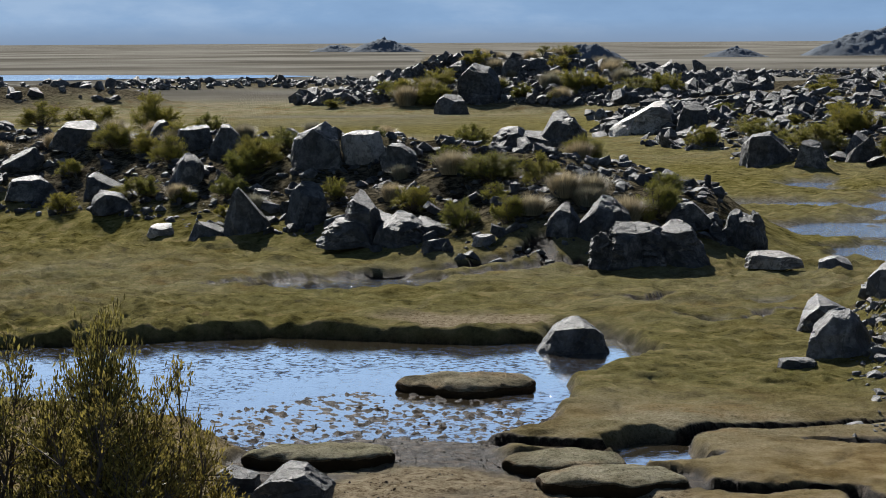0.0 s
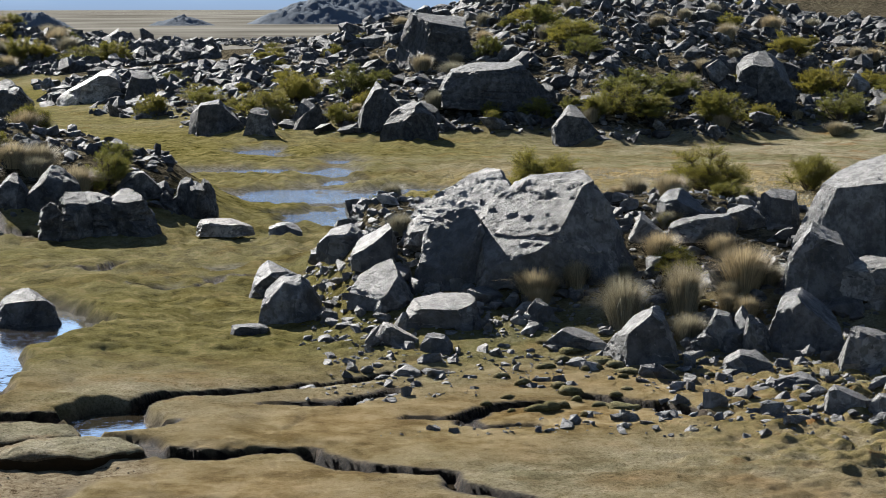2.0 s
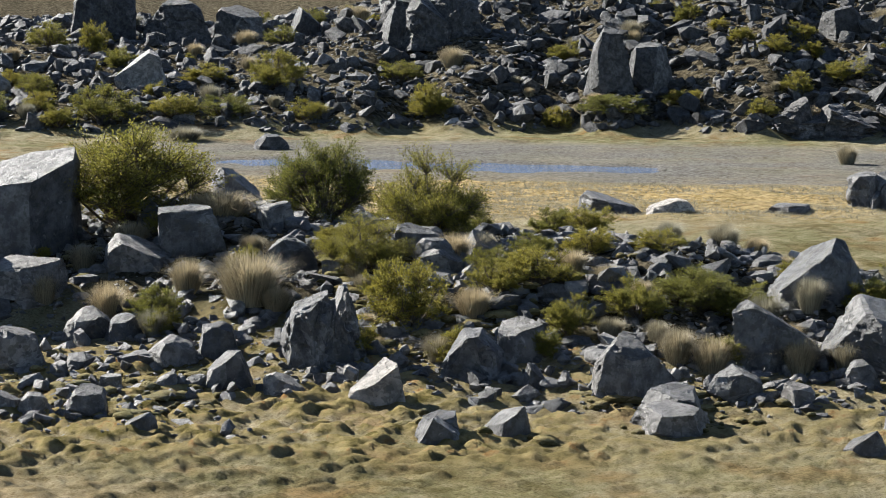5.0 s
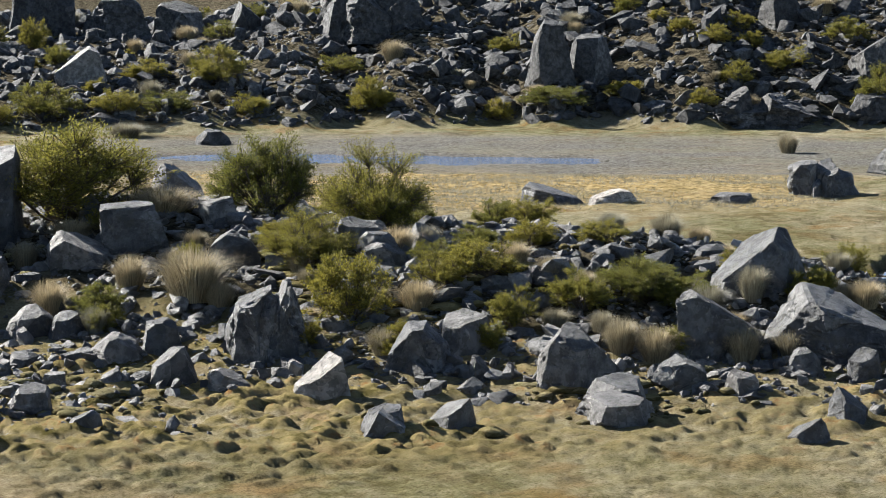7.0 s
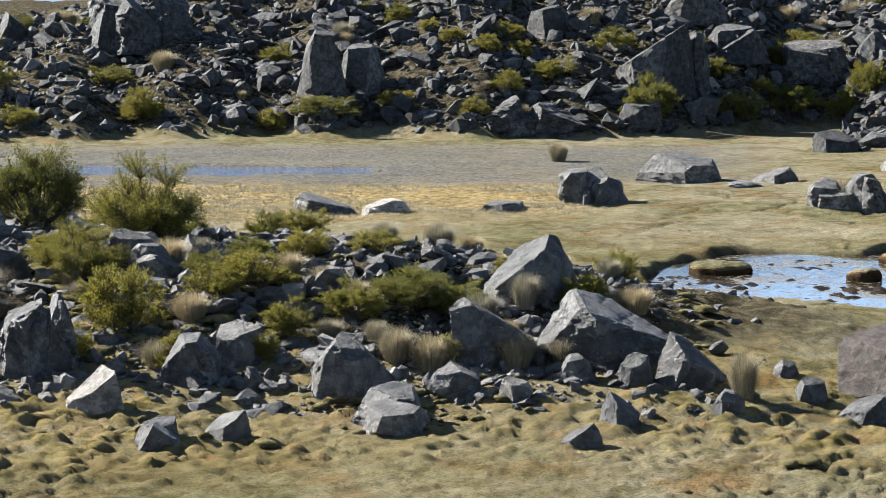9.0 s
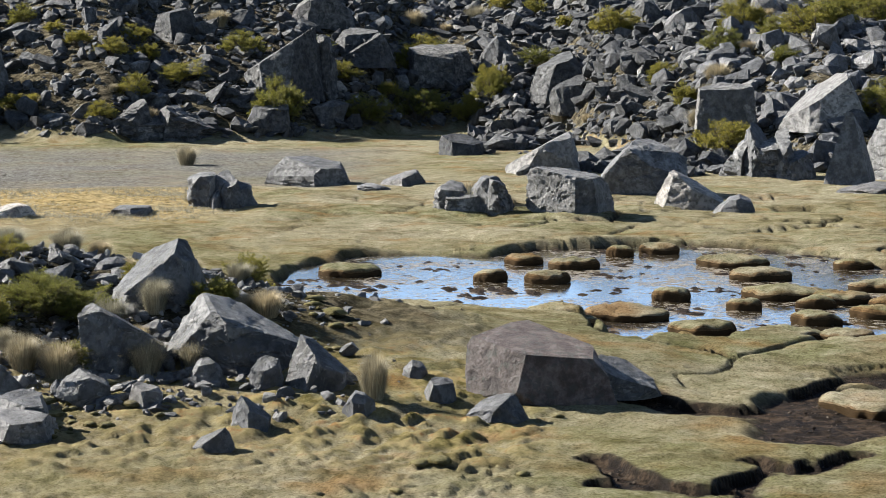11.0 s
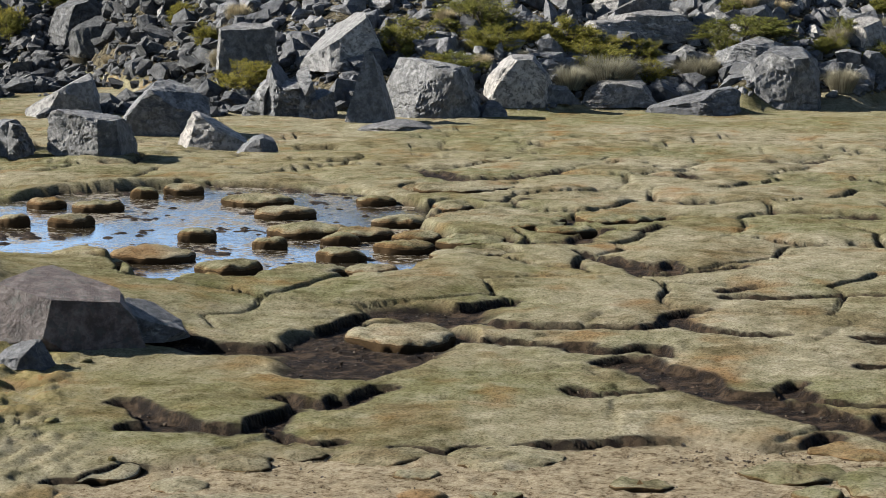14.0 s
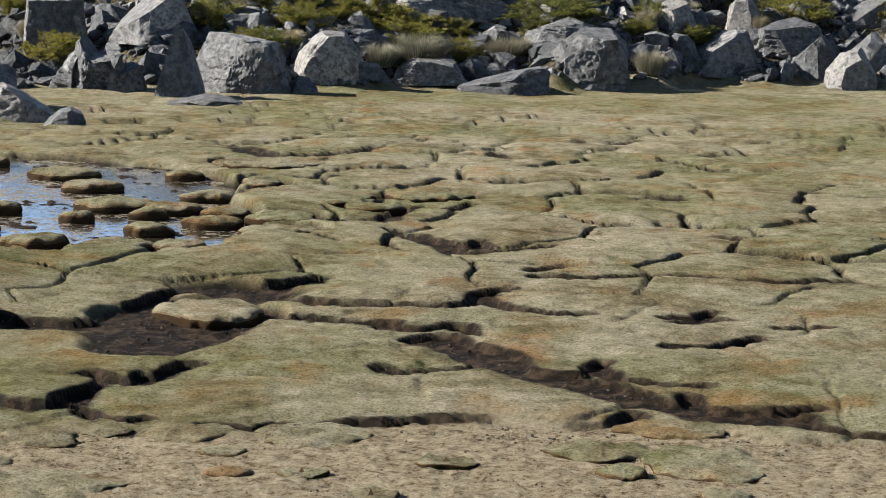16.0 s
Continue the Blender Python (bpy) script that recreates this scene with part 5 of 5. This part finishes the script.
# ---------------------------------------------------------------- moss cushions
def cushion_mesh(a, b, low, top, seed, name, round_=False):
    """A rounded pad with a wavy outline, a domed crown and a steep peaty rim."""
    ring = 64 if max(a, b) < 0.7 else 150
    t = np.linspace(0, 2 * math.pi, ring, endpoint=False)
    wob = 1 + 0.16 * vnoise(np.cos(t) * 1.7 + seed * 3.1, np.sin(t) * 1.7 + 5, seed=101) + 0.05 * vnoise(np.cos(t) * 5 + seed, np.sin(t) * 5, seed=103)
    tall = top - low
    levels = [(0.94, low - 0.12), (0.97, low), (0.995, low + 0.25 * tall), (1.0, low + 0.48 * tall), (0.985, low + 0.62 * tall), (0.955, low + 0.71 * tall), (0.91, low + 0.78 * tall),
              (0.85, low + 0.835 * tall), (0.77, low + 0.88 * tall), (0.68, low + 0.915 * tall), (0.57, low + 0.945 * tall), (0.46, low + 0.97 * tall), (0.34, low + 0.985 * tall), (0.22, top), (0.11, top)]
    if round_:
        levels = [(0.90, low - 0.12), (0.95, low), (0.99, low + 0.24 * tall), (1.0, low + 0.40 * tall), (0.98, low + 0.56 * tall), (0.93, low + 0.68 * tall), (0.87, low + 0.77 * tall), (0.80, low + 0.83 * tall),
                  (0.72, low + 0.87 * tall), (0.64, low + 0.91 * tall), (0.55, low + 0.94 * tall), (0.46, low + 0.97 * tall), (0.36, low + 0.985 * tall), (0.25, top), (0.13, top)]
    v = []
    for s, z in levels:
        x, y = a * s * wob * np.cos(t), b * s * wob * np.sin(t)
        zz = z + 0.035 * fbm(x * 2.6 + seed, y * 2.6, 3, 107) * ease(1.0, 0.85, s) + 0.020 * vnoise(x * 6 + seed, y * 6, seed=109) + 0.011 * vnoise(x * 14 + seed, y * 14, seed=111)
        v.append(np.stack([x, y, zz], 1))
    v.append(np.array([[0, 0, top + 0.012]]))
    n = len(levels)
    f = []
    for k in range(n - 1):
        for i in range(ring):
            j = (i + 1) % ring
            f.append((k * ring + i, k * ring + j, (k + 1) * ring + j, (k + 1) * ring + i))
    verts = np.concatenate(v)
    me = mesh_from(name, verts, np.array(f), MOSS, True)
    bm = bmesh.new()
    bm.from_mesh(me)
    bm.verts.ensure_lookup_table()
    for i in range(ring):
        bm.faces.new((bm.verts[(n - 1) * ring + i], bm.verts[(n - 1) * ring + (i + 1) % ring], bm.verts[n * ring])).smooth = True
    bm.to_mesh(me)
    bm.free()
    return me


PEAT = rock_material("peat_crumbs", (0.04, 0.028, 0.018), (0.10, 0.07, 0.045), (0.22, 0.165, 0.11), 0.8, 0.15, 0.7)
rubble("peat_crumbs", "dark crumbs of dried peat on the bare mud", [(-7, 13, 18.5, 26, 2200, 0.015, 0.05, -1), (55, 80, 14.8, 20, 4200, 0.008, 0.04, -1), (52, 76, 19.5, 30, 9000, 0.012, 0.06, -1)], 6, PEAT, -0.045)


def moss_lumps():
    """Low tussocks of moss crowding the drier ground, too many to count."""
    rng = np.random.RandomState(9)
    v0, f0 = ICO[2]
    keep = v0[:, 2] > -0.35
    index = np.cumsum(keep) - 1
    f0 = index[f0[keep[f0].all(1)]]
    v0 = v0[keep]
    vs, fs, base = [], [], 0
    for a0, a1, r0, r1, count, small, large, limit in ((20, 50, 22.3, 28.5, 1300, 0.08, 0.36, 0.0), (13, 21, 22.5, 28.5, 120, 0.10, 0.35, 0.0), (46, 56, 19, 25, 60, 0.10, 0.35, 0.10), (18, 42, 26, 34, 300, 0.10, 0.3, -0.1)):
        az, r = rng.uniform(a0, a1, count), np.sqrt(rng.uniform(r0 ** 2, r1 ** 2, count))
        x, y = r * np.sin(np.radians(az)), r * np.cos(np.radians(az))
        z = heights(x, y)
        good = (fbm(x * 0.45, y * 0.45, 3, 121) > limit) & (z > -0.10) & (rng.uniform(0, 1, count) < ease(a1, a1 - 6, az) * ease(a0, a0 + 4, az))
        for px, py, pz in zip(x[good], y[good], z[good]):
            s = small * (large / small) ** (rng.uniform() ** 1.6)
            q = v0 * (s * rng.uniform(0.8, 1.5), s * rng.uniform(0.6, 1.0), (0.04 + 0.12 * s) * rng.uniform(0.6, 1.1)) * 0.5
            q = q * (1 + 0.8 * fbm(q[:, 0] * 6 + px, q[:, 1] * 6 + py, 3, 123))[:, None] * (1, 1, 2)
            t = -math.atan2(px, py) + rng.normal() * 0.5
            c, sn = math.cos(t), math.sin(t)
            vs.append(np.stack([q[:, 0] * c - q[:, 1] * sn + px, q[:, 0] * sn + q[:, 1] * c + py, q[:, 2] + pz], 1))
            fs.append(f0 + base)
            base += len(q)
    tagged(new("moss_tussocks", mesh_from("moss_tussocks", np.concatenate(vs), np.concatenate(fs), TUSSOCK, True)), "low olive and rusty moss tussocks on the drier ground", "moss", kind="stuff")


moss_lumps()
COUNT = [0]


def islet(x, y, a, b, turn):
    COUNT[0] += 1
    ob = new("moss_islet", cushion_mesh(a * 1.08, b * 1.08, -0.16, 0.045, COUNT[0], "moss_islet", True))
    ob.matrix_world = pose(x, y, 0, 0, 0, turn)
    tagged(ob, "small round moss hummock standing in the shallow pool" if a < 0.5 else "flat-topped moss islet with shade-darkened peaty rim in water", "moss hummock", "moss islets of the pools")


def cushion(x, y, a, b, turn, top=0.07):
    COUNT[0] += 1
    ob = new("moss_cushion", cushion_mesh(a, b, -0.10, top, COUNT[0], "moss_cushion"))
    ob.matrix_world = pose(x, y, 0, 0, 0, turn)
    tagged(ob, "low olive moss cushion parted by dark peaty gaps", "moss cushion", "moss cushions of the bog")


shrub(-20.34, 117.89, 2.19, 1.20)
shrub(-17.12, 113.69, 2.81, 1.21)
shrub(-13.66, 110.38, 2.17, 1.76)
shrub(-8.08, 57.27, 1.13, 0.69)
shrub(-6.51, 55.19, 0.88, 0.66)
shrub(-7.29, 56.62, 0.84, 0.53)
shrub(-4.23, 52.85, 1.10, 0.77)
shrub(-3.79, 53.95, 1.06, 0.57)
shrub(0.21, 50.78, 0.87, 0.54)
shrub(-2.34, 49.48, 0.61, 0.52)
shrub(1.03, 48.80, 1.31, 0.64)
shrub(2.02, 48.16, 0.82, 0.64)
shrub(0.35, 45.60, 0.73, 0.66)
shrub(1.23, 45.14, 0.66, 0.60)
shrub(4.13, 44.82, 0.88, 0.71)
shrub(1.05, 47.12, 0.58, 0.37)
shrub(-4.74, 51.27, 0.76, 0.54)
shrub(-7.42, 52.91, 0.52, 0.28)
shrub(-5.77, 51.46, 0.57, 0.34)
shrub(-4.65, 49.59, 0.49, 0.33)
shrub(2.24, 146.97, 1.79, 1.08)
shrub(8.08, 139.72, 2.05, 1.66)
shrub(-0.09, 138.95, 1.70, 1.28)
shrub(6.79, 137.78, 1.35, 0.91)
shrub(11.38, 136.48, 2.67, 1.08)
shrub(13.19, 136.32, 2.00, 1.44)
shrub(23.70, 533.46, 5.21, 2.81)
shrub(25.89, 324.94, 3.18, 1.55)
shrub(-6.61, 140.78, 1.20, 0.67)
shrub(9.59, 86.07, 1.27, 0.91)
shrub(12.32, 90.75, 1.79, 0.72)
shrub(12.57, 78.41, 1.94, 1.05)
shrub(14.78, 83.38, 1.86, 1.12)
shrub(12.35, 82.09, 1.22, 0.66)
shrub(18.18, 110.23, 1.64, 0.74)
shrub(12.87, 104.15, 1.28, 0.69)
shrub(12.01, 87.91, 1.52, 0.70)
shrub(14.49, 82.67, 1.43, 1.11)
shrub(15.97, 79.65, 1.59, 1.07)
shrub(14.57, 74.08, 1.11, 0.80)
shrub(21.26, 81.23, 1.02, 0.89)
shrub(25.24, 88.57, 1.80, 0.85)
shrub(24.22, 80.56, 1.85, 1.11)
shrub(22.70, 69.34, 2.49, 0.96)
shrub(20.39, 71.45, 1.27, 0.69)
shrub(18.76, 71.27, 0.63, 0.49)
shrub(25.12, 71.55, 1.67, 0.90)
shrub(25.44, 69.02, 0.90, 0.78)
shrub(17.17, 103.86, 1.54, 0.69)
shrub(18.35, 95.12, 0.95, 0.64)
shrub(9.40, 32.76, 1.08, 0.81)
shrub(8.68, 31.69, 0.48, 0.35)
shrub(10.15, 28.82, 0.60, 0.32)
shrub(17.72, 48.44, 1.77, 1.12)
shrub(20.41, 49.00, 1.30, 0.87)
shrub(14.45, 28.68, 2.28, 1.40)
shrub(16.84, 27.35, 1.38, 1.15)
shrub(17.34, 25.41, 1.43, 1.18)
shrub(15.37, 23.96, 1.05, 0.68)
shrub(15.73, 25.19, 0.58, 0.35)
shrub(14.75, 22.13, 0.92, 0.85)
shrub(12.71, 24.36, 0.47, 0.37)
shrub(10.16, 28.65, 0.67, 0.28)
shrub(14.09, 24.70, 0.49, 0.45)
shrub(25.03, 86.59, 1.32, 0.95)
shrub(24.49, 81.11, 1.86, 1.00)
shrub(23.40, 71.02, 2.01, 0.89)
shrub(25.67, 69.09, 1.62, 1.17)
shrub(19.10, 72.28, 0.73, 0.49)
shrub(32.12, 76.09, 1.81, 1.31)
shrub(33.05, 81.59, 1.50, 1.04)
shrub(38.62, 82.93, 1.79, 0.96)
shrub(39.87, 81.67, 1.11, 1.32)
shrub(34.14, 74.71, 1.20, 0.65)
shrub(30.83, 71.55, 1.71, 1.03)
shrub(34.44, 69.87, 2.28, 1.23)
shrub(36.33, 68.58, 1.71, 0.82)
shrub(32.44, 69.17, 1.12, 0.81)
shrub(41.80, 71.07, 2.01, 1.30)
shrub(46.95, 79.22, 1.57, 0.73)
shrub(38.04, 68.17, 1.72, 0.82)
shrub(40.71, 67.13, 1.34, 0.83)
shrub(45.36, 66.65, 1.57, 1.17)
shrub(40.22, 73.35, 1.63, 0.66)
shrub(46.72, 70.84, 1.66, 0.78)
shrub(21.73, 69.02, 1.06, 0.76)
shrub(15.73, 25.18, 0.66, 0.35)
shrub(17.51, 23.42, 0.57, 0.39)
shrub(17.98, 22.87, 0.64, 0.39)
shrub(16.60, 21.98, 0.95, 0.51)
shrub(16.09, 20.80, 0.52, 0.49)
shrub(17.01, 20.67, 0.79, 0.50)
shrub(17.97, 20.68, 1.08, 0.51)
shrub(18.21, 20.25, 0.80, 0.43)
shrub(18.50, 22.05, 0.64, 0.31)
shrub(15.41, 20.33, 0.38, 0.34)
shrub(17.16, 18.88, 0.25, 0.27)
shrub(16.38, 22.72, 0.55, 0.37)
shrub(48.81, 63.94, 0.98, 0.74)
shrub(49.78, 61.89, 2.33, 0.73)
shrub(52.51, 61.39, 1.38, 0.53)
shrub(52.85, 57.87, 0.96, 0.62)
shrub(53.00, 68.97, 1.27, 0.80)
shrub(56.79, 61.67, 1.23, 0.66)
shrub(57.93, 59.11, 1.62, 0.87)
shrub(56.80, 63.49, 1.04, 0.56)
shrub(45.41, 66.43, 1.18, 0.95)
shrub(58.07, 54.83, 1.56, 1.58)
shrub(62.01, 54.05, 1.61, 1.08)
shrub(65.93, 55.02, 2.10, 1.25)
shrub(66.85, 53.41, 1.25, 0.90)
shrub(69.32, 57.60, 2.42, 1.31)
shrub(67.60, 52.98, 1.26, 1.13)
shrub(61.25, 59.42, 1.67, 0.79)
shrub(19.22, 18.62, 0.46, 0.16)
shrub(15.43, 20.50, 0.44, 0.27)
shrub(58.80, 55.16, 1.57, 1.28)
shrub(69.96, 58.01, 2.22, 1.20)
shrub(70.81, 53.04, 1.73, 0.93)
shrub(70.02, 49.06, 1.67, 1.13)
shrub(68.02, 53.19, 1.26, 1.14)
shrub(66.70, 53.35, 1.04, 0.79)
shrub(62.20, 40.74, 0.91, 0.88)
shrub(57.41, 36.42, 1.83, 0.99)
shrub(62.90, 31.43, 2.75, 1.30)
shrub(60.41, 32.59, 2.01, 1.09)
shrub(58.68, 30.03, 1.93, 0.70)
shrub(68.33, 32.33, 2.03, 0.90)
shrub(64.04, 28.25, 2.73, 0.83)
shrub(64.82, 26.78, 1.20, 0.74)
shrub(64.68, 43.26, 1.14, 0.82)
shrub(64.89, 38.76, 0.92, 0.60)
shrub(63.84, 29.09, 2.05, 0.83)
shrub(61.15, 30.19, 1.83, 0.90)
shrub(62.56, 27.44, 2.00, 0.90)
shrub(66.74, 24.40, 2.77, 0.84)
shrub(69.16, 20.80, 1.76, 0.76)
shrub(63.34, 25.96, 1.17, 0.72)
shrub(73.80, 18.81, 2.42, 1.00)
shrub(67.85, 22.04, 1.04, 0.66)
tuft(8.89, 27.26, 0.53, 0.62)
tuft(9.69, 27.32, 0.50, 0.64)
tuft(10.03, 29.19, 0.45, 0.38)
tuft(10.61, 27.65, 0.66, 0.58)
tuft(10.37, 26.91, 0.35, 0.28)
tuft(10.94, 27.69, 0.44, 0.29)
tuft(12.13, 26.34, 0.36, 0.36)
tuft(12.57, 25.46, 0.42, 0.42)
tuft(13.94, 27.56, 0.53, 0.34)
tuft(13.13, 27.27, 0.37, 0.33)
tuft(13.52, 25.17, 0.42, 0.42)
tuft(13.74, 24.00, 0.75, 0.61)
tuft(15.30, 27.54, 0.85, 0.39)
tuft(9.44, 26.42, 0.41, 0.35)
tuft(8.16, 28.62, 0.59, 0.37)
tuft(8.69, 28.63, 0.37, 0.37)
tuft(30.02, 69.92, 0.74, 0.41)
tuft(35.17, 65.60, 1.09, 0.45)
tuft(18.33, 15.89, 0.33, 0.48)
tuft(16.45, 19.31, 0.38, 0.38)
tuft(16.63, 18.94, 0.44, 0.37)
tuft(17.34, 18.30, 0.37, 0.37)
tuft(18.70, 19.59, 0.33, 0.40)
tuft(16.68, 19.92, 0.26, 0.26)
tuft(46.98, 47.86, 0.59, 0.56)
tuft(40.63, 32.26, 1.27, 0.44)
tuft(51.95, 61.25, 0.59, 0.35)
tuft(39.51, 31.49, 0.99, 0.49)
tuft(62.12, 26.52, 0.99, 0.66)
tuft(60.45, 27.35, 1.13, 0.65)
tuft(66.91, 49.14, 0.81, 0.41)
tuft(2.44, 46.17, 0.68, 0.51)
tuft(2.86, 45.69, 0.67, 0.39)
tuft(0.20, 49.26, 0.72, 0.48)
tuft(1.74, 45.43, 0.67, 0.39)
tuft(-4.05, 49.66, 0.49, 0.37)
tuft(62.14, 26.89, 1.82, 0.83)
tuft(64.54, 25.00, 1.52, 0.68)
tuft(65.21, 20.79, 1.00, 0.67)
islet(0.30, 28.61, 0.80, 0.59, -0.6)
islet(29.11, 25.77, 0.48, 0.46, -48.5)
islet(32.44, 24.64, 0.30, 0.29, -52.8)
islet(32.49, 23.57, 0.37, 0.35, -54.1)
islet(29.99, 23.44, 0.24, 0.23, -52.0)
islet(30.45, 22.64, 0.34, 0.32, -53.4)
islet(34.65, 24.08, 0.23, 0.21, -55.2)
islet(35.69, 23.93, 0.36, 0.34, -56.2)
islet(29.79, 19.73, 0.29, 0.27, -56.5)
islet(27.57, 19.06, 0.58, 0.55, -55.4)
islet(25.11, 22.93, 0.40, 0.36, -47.6)
islet(24.71, 21.83, 0.21, 0.13, -48.5)
islet(26.03, 19.02, 0.41, 0.39, -53.8)
islet(26.85, 17.26, 0.41, 0.39, -57.3)
islet(34.78, 21.75, 0.57, 0.54, -58.0)
islet(33.27, 20.27, 0.47, 0.45, -58.6)
islet(31.30, 18.60, 0.61, 0.58, -59.3)
islet(31.34, 17.63, 0.46, 0.43, -60.6)
islet(35.77, 19.93, 0.34, 0.32, -60.9)
islet(33.07, 17.94, 0.45, 0.43, -61.5)
islet(29.55, 18.29, 0.26, 0.19, -58.2)
islet(30.42, 17.56, 0.28, 0.17, -60.0)
islet(26.96, 16.05, 0.46, 0.43, -59.2)
islet(28.82, 16.63, 0.30, 0.29, -60.0)
islet(30.13, 16.29, 0.38, 0.36, -61.6)
islet(31.26, 16.67, 0.33, 0.32, -61.9)
islet(27.43, 15.34, 0.34, 0.32, -60.8)
islet(38.11, 20.03, 0.48, 0.45, -62.3)
for spot in CUSHIONS:
    cushion(*spot)
for spot in DRY_PADS:
    cushion(*spot, -0.005)

# the open, half-withered shrubs close to the camera, on their own knoll
def open_shrub(x, y, wide, tall, seed):
    v, f, tv, tf = leaf_cloud(seed, 12000, 0.028, 0.0105, 40, 9, 0.22)
    ob = new("open_shrub")
    for name, me in (("foliage", mesh_from("foliage", v, f, LEAF_DRY)), ("stem", mesh_from("stem", tv, tf, TWIG))):
        part_ = new(name, me)
        part_.parent = ob
    ob.matrix_world = pose(x, y, height(x, y) - 0.05 * tall, 0, 0, seed * 50) @ Matrix.Diagonal((wide, wide, tall, 1))
    tagged(ob, "half-withered open shrub with bare twigs and olive tips", "shrub", "shrubs close to the camera")


open_shrub(-3.15, 16.6, 1.55, 1.85, 21)
open_shrub(-2.55, 16.8, 1.20, 2.30, 22)
open_shrub(-2.05, 16.9, 1.15, 1.85, 23)
open_shrub(-2.45, 15.9, 1.5, 1.5, 24)

# bunch grass and small shrubs between the stones
for a0, a1, r0, r1, count, small, large in ((11, 47, 25, 40, 200, 0.18, 0.45), (5, 58, 70, 104, 230, 0.35, 0.9), (58, 80, 66, 84, 60, 0.35, 0.7), (-11, 6, 44, 68, 60, 0.3, 0.7), (-2.5, 5, 136, 156, 70, 0.6, 1.5)):
    for _ in range(count):
        az, r = plant_rng.uniform(a0, a1), plant_rng.uniform(r0, r1)
        x, y = polar(az, r)
        if float(lump(np.array([x]), np.array([y]))[0]) > 0.3:
            s = plant_rng.uniform(small, large)
            if plant_rng.uniform() < 0.62:
                tuft(x, y, s, s * 0.8)
            else:
                shrub(x, y, s * 1.5, s)

# a hedge of shrubs behind the boulders at the foot of the slope
for _ in range(34):
    x, y = polar(plant_rng.uniform(57, 79), plant_rng.uniform(77, 83))
    s = plant_rng.uniform(0.8, 1.5)
    shrub(x, y, s * 1.5, s)


def straw_field():
    """Short golden grass of the strip beyond the bank, too fine to count."""
    rng = np.random.RandomState(5)
    az, r = rng.uniform(12, 47, 60000), rng.uniform(45, 66, 60000)
    x, y = r * np.sin(np.radians(az)), r * np.cos(np.radians(az))
    _, cover = surface(x, y)
    keep = (cover["straw"] * (0.7 + fbm(x * 0.5, y * 0.5, 3, 75)) > 0.15 + 0.7 * rng.uniform(0, 1, len(x))) & (cover["mud"] < 0.3) & (cover["gravel"] < 0.35)
    x, y = x[keep][:16000], y[keep][:16000]
    z = heights(x, y)
    v, f = [], []
    for k in range(len(x)):
        for _ in range(3):
            t = rng.uniform(0, 6.283)
            ll = rng.uniform(0.03, 0.08)
            lean = rng.normal() * 0.08, rng.normal() * 0.08
            px, py = x[k] + rng.normal() * 0.06, y[k] + rng.normal() * 0.06
            w = 0.012
            i = len(v)
            v += [(px - w * math.cos(t), py - w * math.sin(t), z[k] - 0.02), (px + w * math.cos(t), py + w * math.sin(t), z[k] - 0.02), (px + lean[0], py + lean[1], z[k] + ll)]
            f.append((i, i + 1, i + 2))
    tagged(new("straw_grass", mesh_from("straw_grass", v, f, STRAW)), "golden dry grass strip along the stream bed", "grass", kind="stuff")


straw_field()

for ob in SHRUBS + LARGE_SHRUBS + TUFTS:
    for o in (*ob.children_recursive, ob):
        bpy.data.objects.remove(o)
